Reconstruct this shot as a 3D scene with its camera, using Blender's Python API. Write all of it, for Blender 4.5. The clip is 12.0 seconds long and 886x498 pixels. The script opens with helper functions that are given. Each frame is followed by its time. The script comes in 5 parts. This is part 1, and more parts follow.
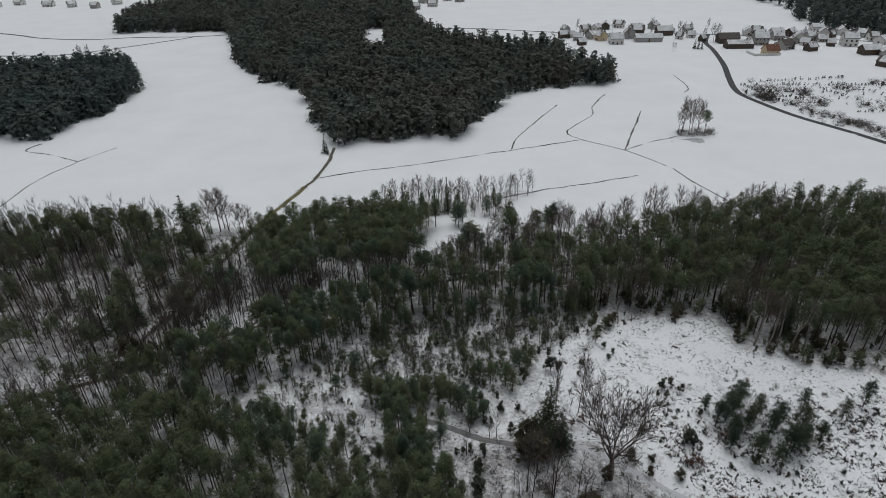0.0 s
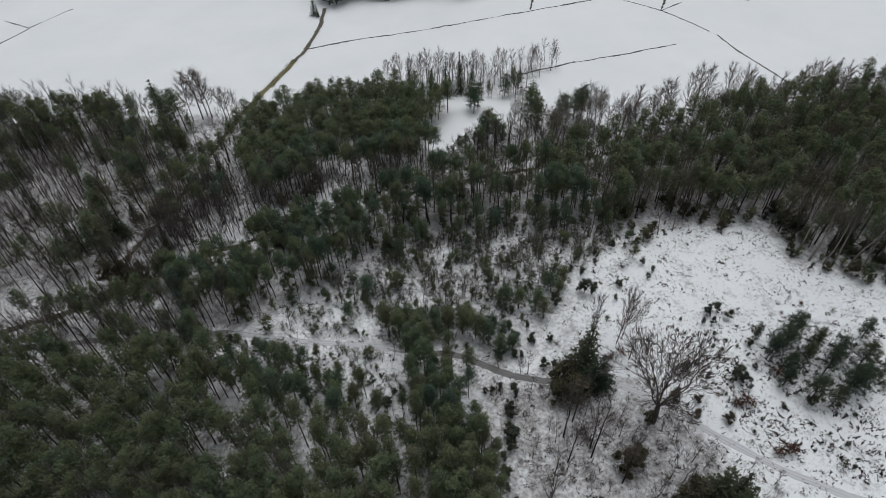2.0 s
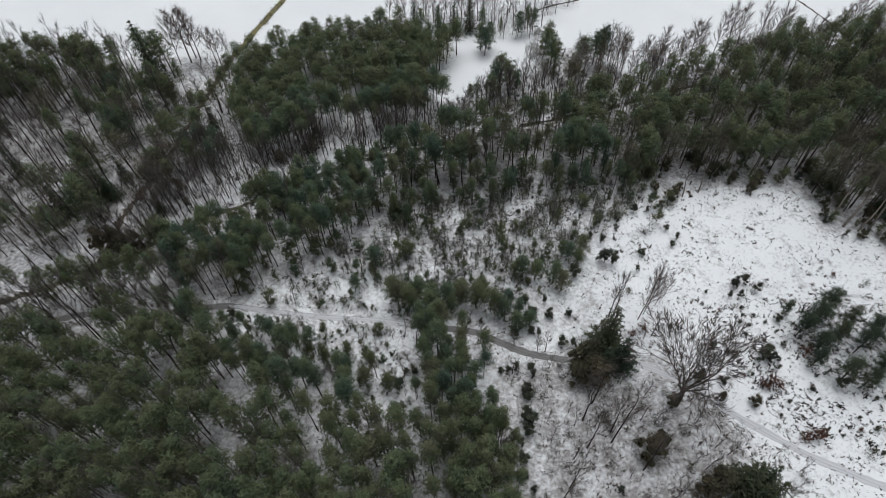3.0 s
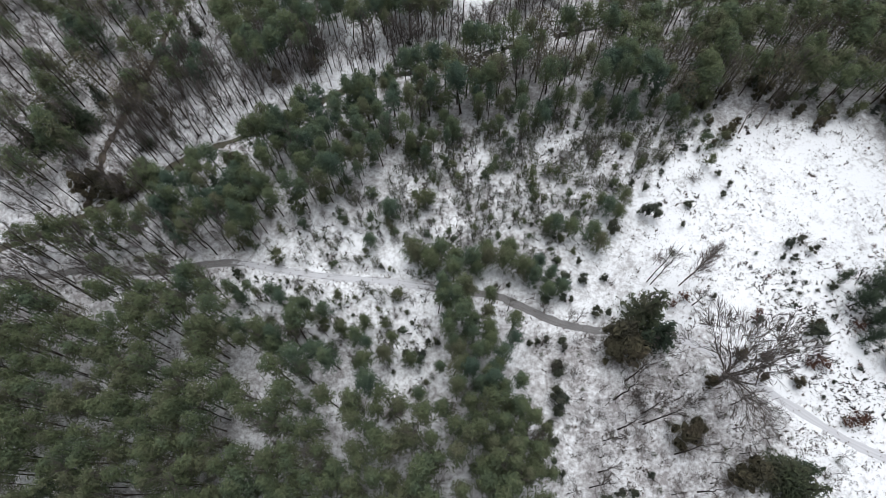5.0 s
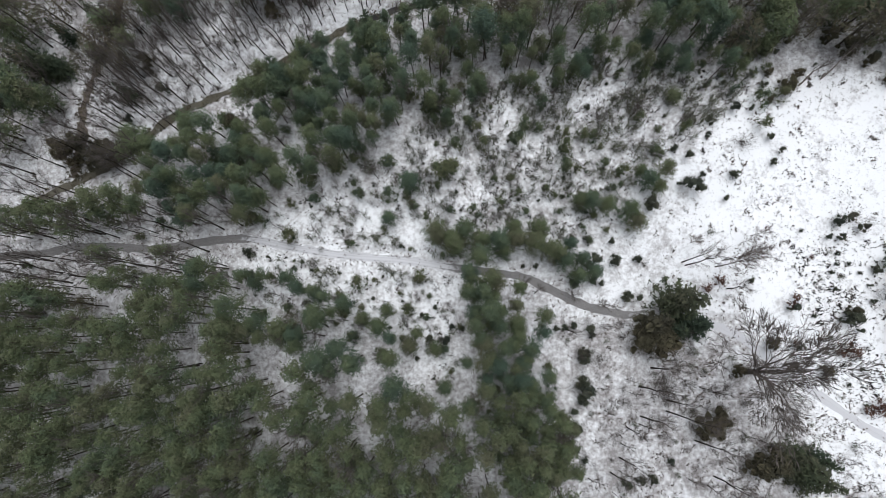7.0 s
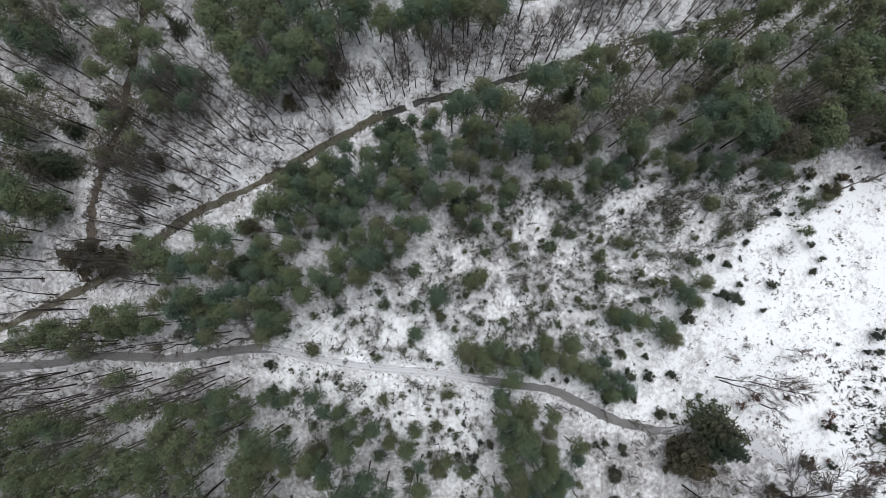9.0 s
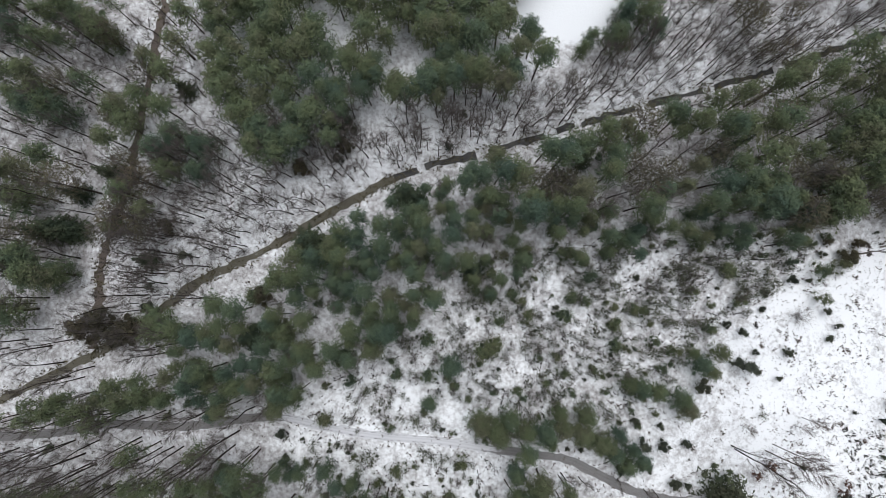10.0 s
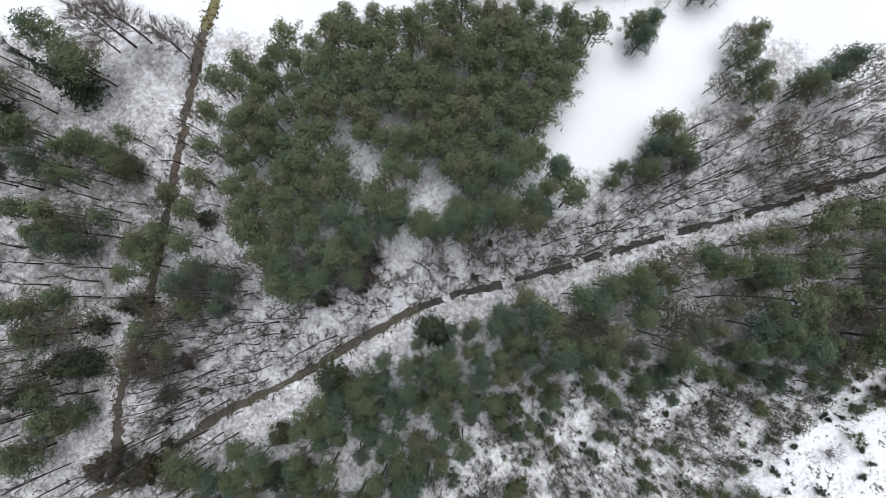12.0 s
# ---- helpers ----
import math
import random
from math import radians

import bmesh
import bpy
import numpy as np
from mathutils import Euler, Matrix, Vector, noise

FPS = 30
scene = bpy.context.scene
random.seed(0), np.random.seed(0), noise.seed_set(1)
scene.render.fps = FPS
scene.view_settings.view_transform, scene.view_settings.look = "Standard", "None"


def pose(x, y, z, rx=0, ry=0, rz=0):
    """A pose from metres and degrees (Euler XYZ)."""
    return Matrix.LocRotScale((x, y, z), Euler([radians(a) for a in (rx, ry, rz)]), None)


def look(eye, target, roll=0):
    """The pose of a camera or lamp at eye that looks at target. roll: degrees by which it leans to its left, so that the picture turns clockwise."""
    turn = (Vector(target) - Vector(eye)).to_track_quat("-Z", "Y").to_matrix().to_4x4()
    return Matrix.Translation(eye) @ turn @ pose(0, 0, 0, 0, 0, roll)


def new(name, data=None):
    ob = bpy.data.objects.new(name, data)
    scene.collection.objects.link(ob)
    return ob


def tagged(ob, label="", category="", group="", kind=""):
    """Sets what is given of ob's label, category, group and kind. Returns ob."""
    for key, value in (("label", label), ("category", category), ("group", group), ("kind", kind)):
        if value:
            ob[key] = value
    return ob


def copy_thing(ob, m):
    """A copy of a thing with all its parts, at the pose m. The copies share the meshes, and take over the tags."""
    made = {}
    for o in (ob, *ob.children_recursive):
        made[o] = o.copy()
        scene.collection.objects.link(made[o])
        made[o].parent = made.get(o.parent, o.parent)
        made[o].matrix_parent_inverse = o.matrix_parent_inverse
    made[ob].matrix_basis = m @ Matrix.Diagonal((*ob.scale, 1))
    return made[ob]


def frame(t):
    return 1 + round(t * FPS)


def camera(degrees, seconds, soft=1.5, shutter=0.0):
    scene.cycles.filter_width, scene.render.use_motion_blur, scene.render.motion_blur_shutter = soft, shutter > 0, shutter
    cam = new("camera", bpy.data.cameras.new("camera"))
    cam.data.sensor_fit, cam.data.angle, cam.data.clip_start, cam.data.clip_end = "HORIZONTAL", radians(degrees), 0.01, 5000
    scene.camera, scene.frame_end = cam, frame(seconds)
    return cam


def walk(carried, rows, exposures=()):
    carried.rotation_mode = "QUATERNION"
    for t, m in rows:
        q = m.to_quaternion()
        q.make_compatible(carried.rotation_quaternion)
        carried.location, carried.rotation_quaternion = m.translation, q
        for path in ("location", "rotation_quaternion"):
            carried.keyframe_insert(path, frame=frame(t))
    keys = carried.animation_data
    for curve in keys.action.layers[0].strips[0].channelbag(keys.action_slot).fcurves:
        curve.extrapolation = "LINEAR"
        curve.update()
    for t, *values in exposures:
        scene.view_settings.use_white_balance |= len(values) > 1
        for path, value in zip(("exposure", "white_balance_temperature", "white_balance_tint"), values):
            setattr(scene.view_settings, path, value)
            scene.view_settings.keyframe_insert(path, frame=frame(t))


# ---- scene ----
cam = camera(74.7, 12.0, soft=0.5)
PATH = [
    (0, (0.557, -0.651, 73.968), (0.528, 1.077, 72.962), -1.5),
    (0.5, (-0.584, 3.756, 74.035), (-0.61, 5.418, 72.922), -1.7),
    (1, (-1.742, 8.182, 74.089), (-1.765, 9.77, 72.874), -1.7),
    (1.5, (-2.841, 12.623, 74.121), (-2.864, 14.131, 72.807), -1.8),
    (2, (-3.922, 17.08, 74.179), (-3.944, 18.502, 72.772), -1.9),
    (2.5, (-4.938, 21.571, 74.261), (-4.96, 22.901, 72.767), -2.0),
    (3, (-5.902, 26.039, 74.302), (-5.926, 27.272, 72.727), -2.1),
    (3.2, (-6.25, 27.824, 74.315), (-6.274, 29.016, 72.709), -2.2),
    (5, (-8.954, 43.609, 74.736), (-8.99, 44.402, 72.9), -2.9),
    (5.5, (-9.743, 48.044, 74.764), (-9.779, 48.721, 72.883), -3.4),
    (6, (-10.55, 52.528, 74.757), (-10.585, 53.085, 72.836), -4.0),
    (6.5, (-11.362, 57.049, 74.753), (-11.398, 57.484, 72.801), -4.9),
    (6.7, (-11.752, 58.892, 74.745), (-11.787, 59.277, 72.783), -5.5),
    (7.5, (-13.62, 66.45, 74.52), (-13.633, 66.634, 72.528), -4.1),
    (8.3, (-15.522, 74.047, 74.266), (-15.531, 74.23, 72.274), -2.9),
    (8.5, (-15.948, 75.907, 74.256), (-15.954, 76.084, 72.264), -2.2),
    (9, (-16.92, 80.517, 74.206), (-16.923, 80.685, 72.214), -1.0),
    (9.5, (-17.822, 85.091, 74.116), (-17.823, 85.25, 72.122), -0.2),
    (10, (-18.688, 89.603, 73.997), (-18.687, 89.754, 72.003), 0.4),
    (10.5, (-19.519, 93.989, 73.923), (-19.519, 94.138, 71.929), 0.4),
    (11, (-20.329, 98.294, 73.851), (-20.328, 98.442, 71.856), 0.6),
    (11.5, (-21.144, 102.482, 73.794), (-21.144, 102.633, 71.8), 0.4),
    (12, (-21.952, 106.539, 73.799), (-21.95, 106.684, 71.804), 1.0),
]

EXPOSURES = [(0.0, -0.38, 6250, 8), (2.5, -0.04, 6250, 8), (3.2, 0.18, 6250, 9), (4.8, 0.60, 6200, 10), (6.5, 0.58, 6200, 10), (9.5, 0.55, 6200, 10), (12.0, 0.63, 6150, 11)]
walk(cam, [(t, look(eye, target, roll)) for t, eye, target, roll in PATH], EXPOSURES)

# ---- overcast winter daylight ----
SUN_EL, SUN_AZ = 74.0, 12.0
world = bpy.data.worlds.new("world")
scene.world = world
world.use_nodes = True
wn, wl = world.node_tree.nodes, world.node_tree.links
sky = wn.new("ShaderNodeTexSky")
sky.sky_type = "NISHITA"
sky.sun_disc = False
sky.sun_elevation, sky.sun_rotation = radians(SUN_EL), radians(SUN_AZ)
sky.dust_density, sky.air_density, sky.ozone_density = 6.0, 1.6, 1.0
veil = wn.new("ShaderNodeHueSaturation")
veil.inputs["Saturation"].default_value = 0.4
wl.new(sky.outputs["Color"], veil.inputs["Color"])
cloud = wn.new("ShaderNodeMix")  # an even cloud cover over the sky
cloud.data_type = "RGBA"
cloud.inputs[0].default_value = 0.7
cloud.inputs[7].default_value = (5.6, 5.75, 6.0, 1)
wl.new(veil.outputs["Color"], cloud.inputs[6])
back = wn["Background"]
back.inputs["Strength"].default_value = 0.054
wl.new(cloud.outputs[2], back.inputs["Color"])
sun = new("sun", bpy.data.lights.new("sun", "SUN"))
sun.data.energy, sun.data.angle, sun.data.color = 1.62, radians(55), (1.0, 0.985, 0.97)
a, e = radians(SUN_AZ), radians(SUN_EL)
sun.matrix_world = look((0, 0, 0), (-math.sin(a) * math.cos(e), -math.cos(a) * math.cos(e), -math.sin(e)))

# ---- materials ----
def mat(name, rough=0.9, spec=0.15):
    m = bpy.data.materials.new(name)
    m.use_nodes = True
    b = m.node_tree.nodes["Principled BSDF"]
    b.inputs["Roughness"].default_value = rough
    b.inputs["Specular IOR Level"].default_value = spec
    return m, m.node_tree.nodes, m.node_tree.links, b


def noise_node(n, l, scale, detail=4.0, rough=0.6, coord="pos"):
    t = n.new("ShaderNodeTexNoise")
    t.inputs["Scale"].default_value, t.inputs["Detail"].default_value = scale, detail
    t.inputs["Roughness"].default_value = rough
    if coord == "pos":
        g = n.new("ShaderNodeNewGeometry")
        l.new(g.outputs["Position"], t.inputs["Vector"])
    else:
        g = n.new("ShaderNodeTexCoord")
        l.new(g.outputs["Object"], t.inputs["Vector"])
    return t.outputs["Fac"]


def ramp(n, l, fac, stops):
    r = n.new("ShaderNodeValToRGB")
    els = r.color_ramp.elements
    while len(els) < len(stops):
        els.new(0.5)
    for el, (p, c) in zip(els, stops):
        el.position = p
        el.color = (*c, 1) if len(c) == 3 else (c[0], c[0], c[0], 1)
    l.new(fac, r.inputs["Fac"])
    return r.outputs["Color"]


def mixed(n, l, fac, a, b, blend="MIX"):
    x = n.new("ShaderNodeMix")
    x.data_type, x.blend_type = "RGBA", blend
    for socket, v in ((x.inputs[0], fac), (x.inputs[6], a), (x.inputs[7], b)):
        if isinstance(v, (int, float)):
            socket.default_value = v
        elif isinstance(v, tuple):
            socket.default_value = (*v, 1)
        else:
            l.new(v, socket)
    return x.outputs[2]


def sums(n, l, op, a, b):
    x = n.new("ShaderNodeMath")
    x.operation = op
    x.use_clamp = op == "MULTIPLY"
    for socket, v in ((x.inputs[0], a), (x.inputs[1], b)):
        if isinstance(v, (int, float)):
            socket.default_value = v
        else:
            l.new(v, socket)
    return x.outputs[0]


def bumped(n, l, b, height, strength, dist):
    x = n.new("ShaderNodeBump")
    x.inputs["Strength"].default_value, x.inputs["Distance"].default_value = strength, dist
    l.new(height, x.inputs["Height"])
    l.new(x.outputs["Normal"], b.inputs["Normal"])


def leafy(name, tones, scale=0.23):
    """Needles or leaves: the hue drifts from tree to tree, and every spray has its own tone."""
    m, n, l, b = mat(name, 0.8, 0.12)
    big = noise_node(n, l, scale, 2.0)
    info = n.new("ShaderNodeObjectInfo")
    whole = sums(n, l, "ADD", sums(n, l, "MULTIPLY", big, 0.8), sums(n, l, "MULTIPLY", info.outputs["Random"], 0.34))
    c = ramp(n, l, whole, list(zip((0.36, 0.50, 0.65, 0.82), tones)))
    g = n.new("ShaderNodeNewGeometry")
    tone = ramp(n, l, g.outputs["Random Per Island"], [(0.0, (0.72, 0.73, 0.75)), (0.6, (1.0, 1.0, 0.99)), (1.0, (1.34, 1.32, 1.24))])
    c = mixed(n, l, 1.0, c, tone, "MULTIPLY")
    l.new(c, b.inputs["Base Color"])
    thin = n.new("ShaderNodeBsdfTranslucent")  # light passes through thin sprays
    l.new(c, thin.inputs["Color"])
    both = n.new("ShaderNodeMixShader")
    both.inputs[0].default_value = 0.28
    l.new(b.outputs[0], both.inputs[1])
    l.new(thin.outputs[0], both.inputs[2])
    l.new(both.outputs[0], n["Material Output"].inputs["Surface"])
    return m


def barky(name, a, c, scale=3.0):
    m, n, l, b = mat(name, 0.95, 0.1)
    f = noise_node(n, l, scale, 5.0, 0.7)
    l.new(ramp(n, l, f, [(0.3, a), (0.7, c)]), b.inputs["Base Color"])
    bumped(n, l, b, f, 0.5, 0.03)
    return m


def snowy(name):
    """Snow cover, thin and littered with leaves and grass where the attribute litter is high."""
    m, n, l, b = mat(name, 0.7, 0.25)
    at = n.new("ShaderNodeAttribute")
    at.attribute_name = "litter"
    lit = at.outputs["Fac"]
    drift = noise_node(n, l, 0.045, 4.0)
    fine = noise_node(n, l, 1.9, 6.0, 0.68)
    grain = noise_node(n, l, 7.0, 4.0, 0.7)
    white = ramp(n, l, drift, [(0.3, (0.80, 0.815, 0.835)), (0.7, (0.86, 0.87, 0.88))])
    soil = ramp(n, l, grain, [(0.3, (0.11, 0.096, 0.09)), (0.55, (0.24, 0.216, 0.21)), (0.8, (0.38, 0.36, 0.36))])
    patch = noise_node(n, l, 0.32, 5.0, 0.65)
    s = sums(n, l, "ADD", sums(n, l, "MULTIPLY", fine, 0.55), sums(n, l, "MULTIPLY", patch, 0.45))
    s = sums(n, l, "ADD", s, sums(n, l, "MULTIPLY", lit, 0.30))
    cover = ramp(n, l, s, [(0.60, (0.0,)), (0.80, (0.85,))])
    gate = ramp(n, l, lit, [(0.02, (0.0,)), (0.12, (1.0,))])
    f = mixed(n, l, 1.0, cover, gate, "MULTIPLY")
    l.new(mixed(n, l, f, white, soil), b.inputs["Base Color"])
    bumped(n, l, b, sums(n, l, "ADD", fine, sums(n, l, "MULTIPLY", grain, 0.3)), 0.35, 0.12)
    return m


def trodden(name, mud_a, mud_b):
    """Track surface: mud and gravel, under snow where the attribute snow is high."""
    m, n, l, b = mat(name, 0.8, 0.3)
    at = n.new("ShaderNodeAttribute")
    at.attribute_name = "snow"
    f = noise_node(n, l, 1.6, 6.0, 0.7)
    g = noise_node(n, l, 9.0, 4.0, 0.7)
    mud = ramp(n, l, g, [(0.3, mud_a), (0.7, mud_b)])
    s = sums(n, l, "ADD", sums(n, l, "MULTIPLY", f, 0.7), at.outputs["Fac"])
    cover = ramp(n, l, s, [(0.70, (0.0,)), (0.84, (1.0,))])
    l.new(mixed(n, l, cover, mud, (0.56, 0.56, 0.58)), b.inputs["Base Color"])
    bumped(n, l, b, f, 0.4, 0.05)
    return m


SNOW = snowy("snow")
NEEDLES = leafy("pine_needles", ((0.082, 0.120, 0.090), (0.106, 0.142, 0.092), (0.130, 0.156, 0.086), (0.142, 0.145, 0.094)), 0.24)
YOUNG = leafy("young_needles", ((0.096, 0.128, 0.092), (0.120, 0.148, 0.092), (0.148, 0.162, 0.090), (0.150, 0.148, 0.100)), 0.4)
DARK_NEEDLES = leafy("spruce_needles", ((0.048, 0.066, 0.048), (0.060, 0.080, 0.054), (0.076, 0.092, 0.056), (0.084, 0.086, 0.060)))
JUNIPER = leafy("juniper_needles", ((0.072, 0.084, 0.070), (0.086, 0.098, 0.076), (0.100, 0.110, 0.078), (0.106, 0.100, 0.082)))
# far conifers: distance haze painted in as greyer, bluer, paler needle colour
HAZED_NEEDLES = leafy("hazed_far_needles", ((0.078, 0.104, 0.102), (0.098, 0.124, 0.116), (0.112, 0.130, 0.114), (0.126, 0.124, 0.108)), 0.05)
DULL = leafy("withered_leaves", ((0.080, 0.076, 0.056), (0.100, 0.094, 0.064), (0.118, 0.108, 0.072), (0.128, 0.106, 0.078)))
GREY = leafy("heath_twigs", ((0.130, 0.134, 0.122), (0.158, 0.160, 0.138), (0.152, 0.164, 0.115), (0.144, 0.136, 0.105)), 0.5)
RUST = leafy("rusty_leaves", ((0.085, 0.050, 0.040), (0.12, 0.066, 0.05), (0.14, 0.08, 0.06), (0.16, 0.095, 0.07)))
TWIG = barky("twigs", (0.078, 0.068, 0.062), (0.155, 0.136, 0.126))
BARK = barky("bark", (0.022, 0.018, 0.016), (0.060, 0.048, 0.040))
BIRCH_TWIG = barky("birch_twigs", (0.12, 0.10, 0.092), (0.24, 0.20, 0.185))
OAK_BARK = barky("oak_bark", (0.075, 0.064, 0.057), (0.16, 0.138, 0.122))
RED_BARK = barky("pine_bark", (0.032, 0.025, 0.021), (0.085, 0.062, 0.048))
PALE_BARK = barky("pale_bark", (0.16, 0.14, 0.12), (0.36, 0.33, 0.30))
MUD = trodden("track_mud", (0.125, 0.12, 0.118), (0.27, 0.262, 0.258))
GRASSY = trodden("grassy_mud", (0.070, 0.064, 0.050), (0.150, 0.138, 0.104))
BROWN_MUD = trodden("brown_mud", (0.062, 0.050, 0.043), (0.145, 0.118, 0.100))
MOSSY = trodden("mossy_grass", (0.13, 0.12, 0.06), (0.25, 0.225, 0.11))
TUSSOCK = barky("tussock_stalks", (0.10, 0.086, 0.078), (0.25, 0.21, 0.185), 0.8)
VERGE = barky("verge_grass", (0.06, 0.055, 0.035), (0.19, 0.165, 0.105), 0.9)
HEATHER = barky("heather", (0.03, 0.03, 0.028), (0.085, 0.075, 0.066), 1.2)
FIELDGRASS = barky("ditch_grass", (0.05, 0.048, 0.042), (0.15, 0.14, 0.12), 0.6)


def watery(name):
    m, n, l, b = mat(name, 0.45, 0.2)
    f = noise_node(n, l, 1.1, 4.0)
    l.new(ramp(n, l, f, [(0.35, (0.022, 0.022, 0.022)), (0.65, (0.06, 0.056, 0.05))]), b.inputs["Base Color"])
    return m


def plain(name, a, c, scale=2.0, rough=0.85):
    m, n, l, b = mat(name, rough, 0.2)
    f = noise_node(n, l, scale, 4.0)
    l.new(ramp(n, l, f, [(0.3, a), (0.7, c)]), b.inputs["Base Color"])
    return m


WATER = watery("ditch_water")
ICE = plain("grey_ice", (0.30, 0.31, 0.31), (0.55, 0.56, 0.56), 0.5, 0.5)
ASPHALT = plain("wet_asphalt", (0.04, 0.04, 0.042), (0.085, 0.085, 0.085), 0.8, 0.6)
PLASTER = plain("white_plaster", (0.62, 0.61, 0.58), (0.74, 0.73, 0.70))
CREAM = plain("cream_plaster", (0.55, 0.43, 0.28), (0.66, 0.53, 0.36))
GREY_WALL = plain("grey_plaster", (0.34, 0.33, 0.31), (0.44, 0.43, 0.41))
BOARDS = plain("barn_boards", (0.06, 0.048, 0.04), (0.14, 0.115, 0.095), 1.5)
TILES = plain("brown_tiles", (0.13, 0.065, 0.045), (0.22, 0.12, 0.085), 1.5)
ROOF_SNOW = plain("roof_snow", (0.52, 0.53, 0.54), (0.80, 0.81, 0.82), 0.35)
GREY_ROOF = plain("dark_tiles", (0.07, 0.062, 0.06), (0.15, 0.13, 0.12), 1.2)
PANE = plain("window_glass", (0.02, 0.022, 0.025), (0.04, 0.042, 0.045), 1.0, 0.15)
WOOD = plain("door_wood", (0.10, 0.06, 0.035), (0.17, 0.11, 0.06), 2.0)

# ---- mesh helpers ----
rng = np.random.default_rng(11)


def mesh_of(name, V, F, mats, slot=None, smooth=False):
    """A mesh of triangles from arrays; slot: a material index for each face."""
    V, F = np.asarray(V, dtype=np.float32), np.asarray(F, dtype=np.int32)
    me = bpy.data.meshes.new(name)
    me.vertices.add(len(V))
    me.vertices.foreach_set("co", V.ravel())
    me.loops.add(F.size)
    me.loops.foreach_set("vertex_index", F.ravel())
    me.polygons.add(len(F))
    k = F.shape[1]
    me.polygons.foreach_set("loop_start", np.arange(0, F.size, k, dtype=np.int32))
    me.polygons.foreach_set("loop_total", np.full(len(F), k, dtype=np.int32))
    for m in mats:
        me.materials.append(m)
    if slot is not None:
        me.polygons.foreach_set("material_index", np.asarray(slot, dtype=np.int32))
    me.update(calc_edges=True)
    if smooth:
        me.polygons.foreach_set("use_smooth", np.ones(len(F), dtype=bool))
    return me


def join(pieces):
    V, F, k = [], [], 0
    for v, f in pieces:
        V.append(v)
        F.append(f + k)
        k += len(v)
    return np.concatenate(V), np.concatenate(F)


def part(name, bm, material, parent, label=""):
    """One mesh object under a thing or a part; bm: a bmesh or a mesh."""
    if isinstance(bm, bmesh.types.BMesh):
        me = bpy.data.meshes.new(name)
        bm.to_mesh(me)
        bm.free()
        me.materials.append(material)
    else:
        me = bm
    ob = new(name, me)
    ob.parent = parent
    if label:
        tagged(ob, label)
    return ob


def tube(pts, radii, sides=4):
    pts, radii = np.asarray(pts, float), np.asarray(radii, float)
    d = np.gradient(pts, axis=0)
    d /= np.linalg.norm(d, axis=1)[:, None] + 1e-9
    ref = np.where(np.abs(d[:, 2:3]) > 0.9, np.array([[1.0, 0, 0]]), np.array([[0, 0, 1.0]]))
    u = np.cross(d, ref)
    u /= np.linalg.norm(u, axis=1)[:, None] + 1e-9
    w = np.cross(d, u)
    an = np.arange(sides) * 2 * np.pi / sides
    V = pts[:, None] + radii[:, None, None] * (np.cos(an)[None, :, None] * u[:, None] + np.sin(an)[None, :, None] * w[:, None])
    F = []
    for i in range(len(pts) - 1):
        for j in range(sides):
            p, q = i * sides + j, i * sides + (j + 1) % sides
            F += [(p, q, p + sides), (q, q + sides, p + sides)]
    return V.reshape(-1, 3), np.array(F)


def sprays(C, N, size, blades=3, width=0.4):
    """Tufts: at every centre C a star of narrow triangles that points along N."""
    k = len(C)
    out = []
    for _ in range(blades):
        d = N + rng.normal(0, 0.65, (k, 3))
        d /= np.linalg.norm(d, axis=1)[:, None] + 1e-9
        side = np.cross(d, rng.normal(0, 1, (k, 3)))
        side /= np.linalg.norm(side, axis=1)[:, None] + 1e-9
        s = size * rng.uniform(0.7, 1.3, (k, 1))
        out.append(np.stack([C - side * s * width - d * s * 0.3, C + side * s * width - d * s * 0.3, C + d * s], axis=1))
    V = np.stack(out, axis=1).reshape(-1, 3)
    return V, np.arange(len(V)).reshape(-1, 3)


def fronds(C, N, size, width=0.25, loose=0.5):
    """Flat needle sprays that lie about square to N, each a narrow triangle."""
    k = len(C)
    n = N + rng.normal(0, loose, (k, 3))
    n /= np.linalg.norm(n, axis=1)[:, None] + 1e-9
    d = np.cross(n, rng.normal(0, 1, (k, 3)))
    d /= np.linalg.norm(d, axis=1)[:, None] + 1e-9
    side = np.cross(n, d)
    s = size * rng.uniform(0.6, 1.35, (k, 1))
    V = np.stack([C + side * s * width - d * s * 0.4, C - side * s * width - d * s * 0.4, C + d * s * 0.6], axis=1).reshape(-1, 3)
    return V, np.arange(len(V)).reshape(-1, 3)


def ball_points(k, up=0.0):
    n = rng.normal(0, 1, (k, 3))
    n[:, 2] += up
    return n / (np.linalg.norm(n, axis=1)[:, None] + 1e-9)


GOLD = (1 + 5 ** 0.5) / 2
ICO_V = np.array([(s * x, t * y, 0) for x, y in ((1, GOLD),) for s in (-1, 1) for t in (-1, 1)] + [(0, s * 1, t * GOLD) for s in (-1, 1) for t in (-1, 1)] + [(s * GOLD, 0, t * 1) for s in (-1, 1) for t in (-1, 1)]) / (1 + GOLD ** 2) ** 0.5
ICO_F = np.array([(p, q, r) for p in range(12) for q in range(p + 1, 12) for r in range(q + 1, 12)
                  if max(np.linalg.norm(ICO_V[p] - ICO_V[q]), np.linalg.norm(ICO_V[q] - ICO_V[r]), np.linalg.norm(ICO_V[p] - ICO_V[r])) < 1.1])


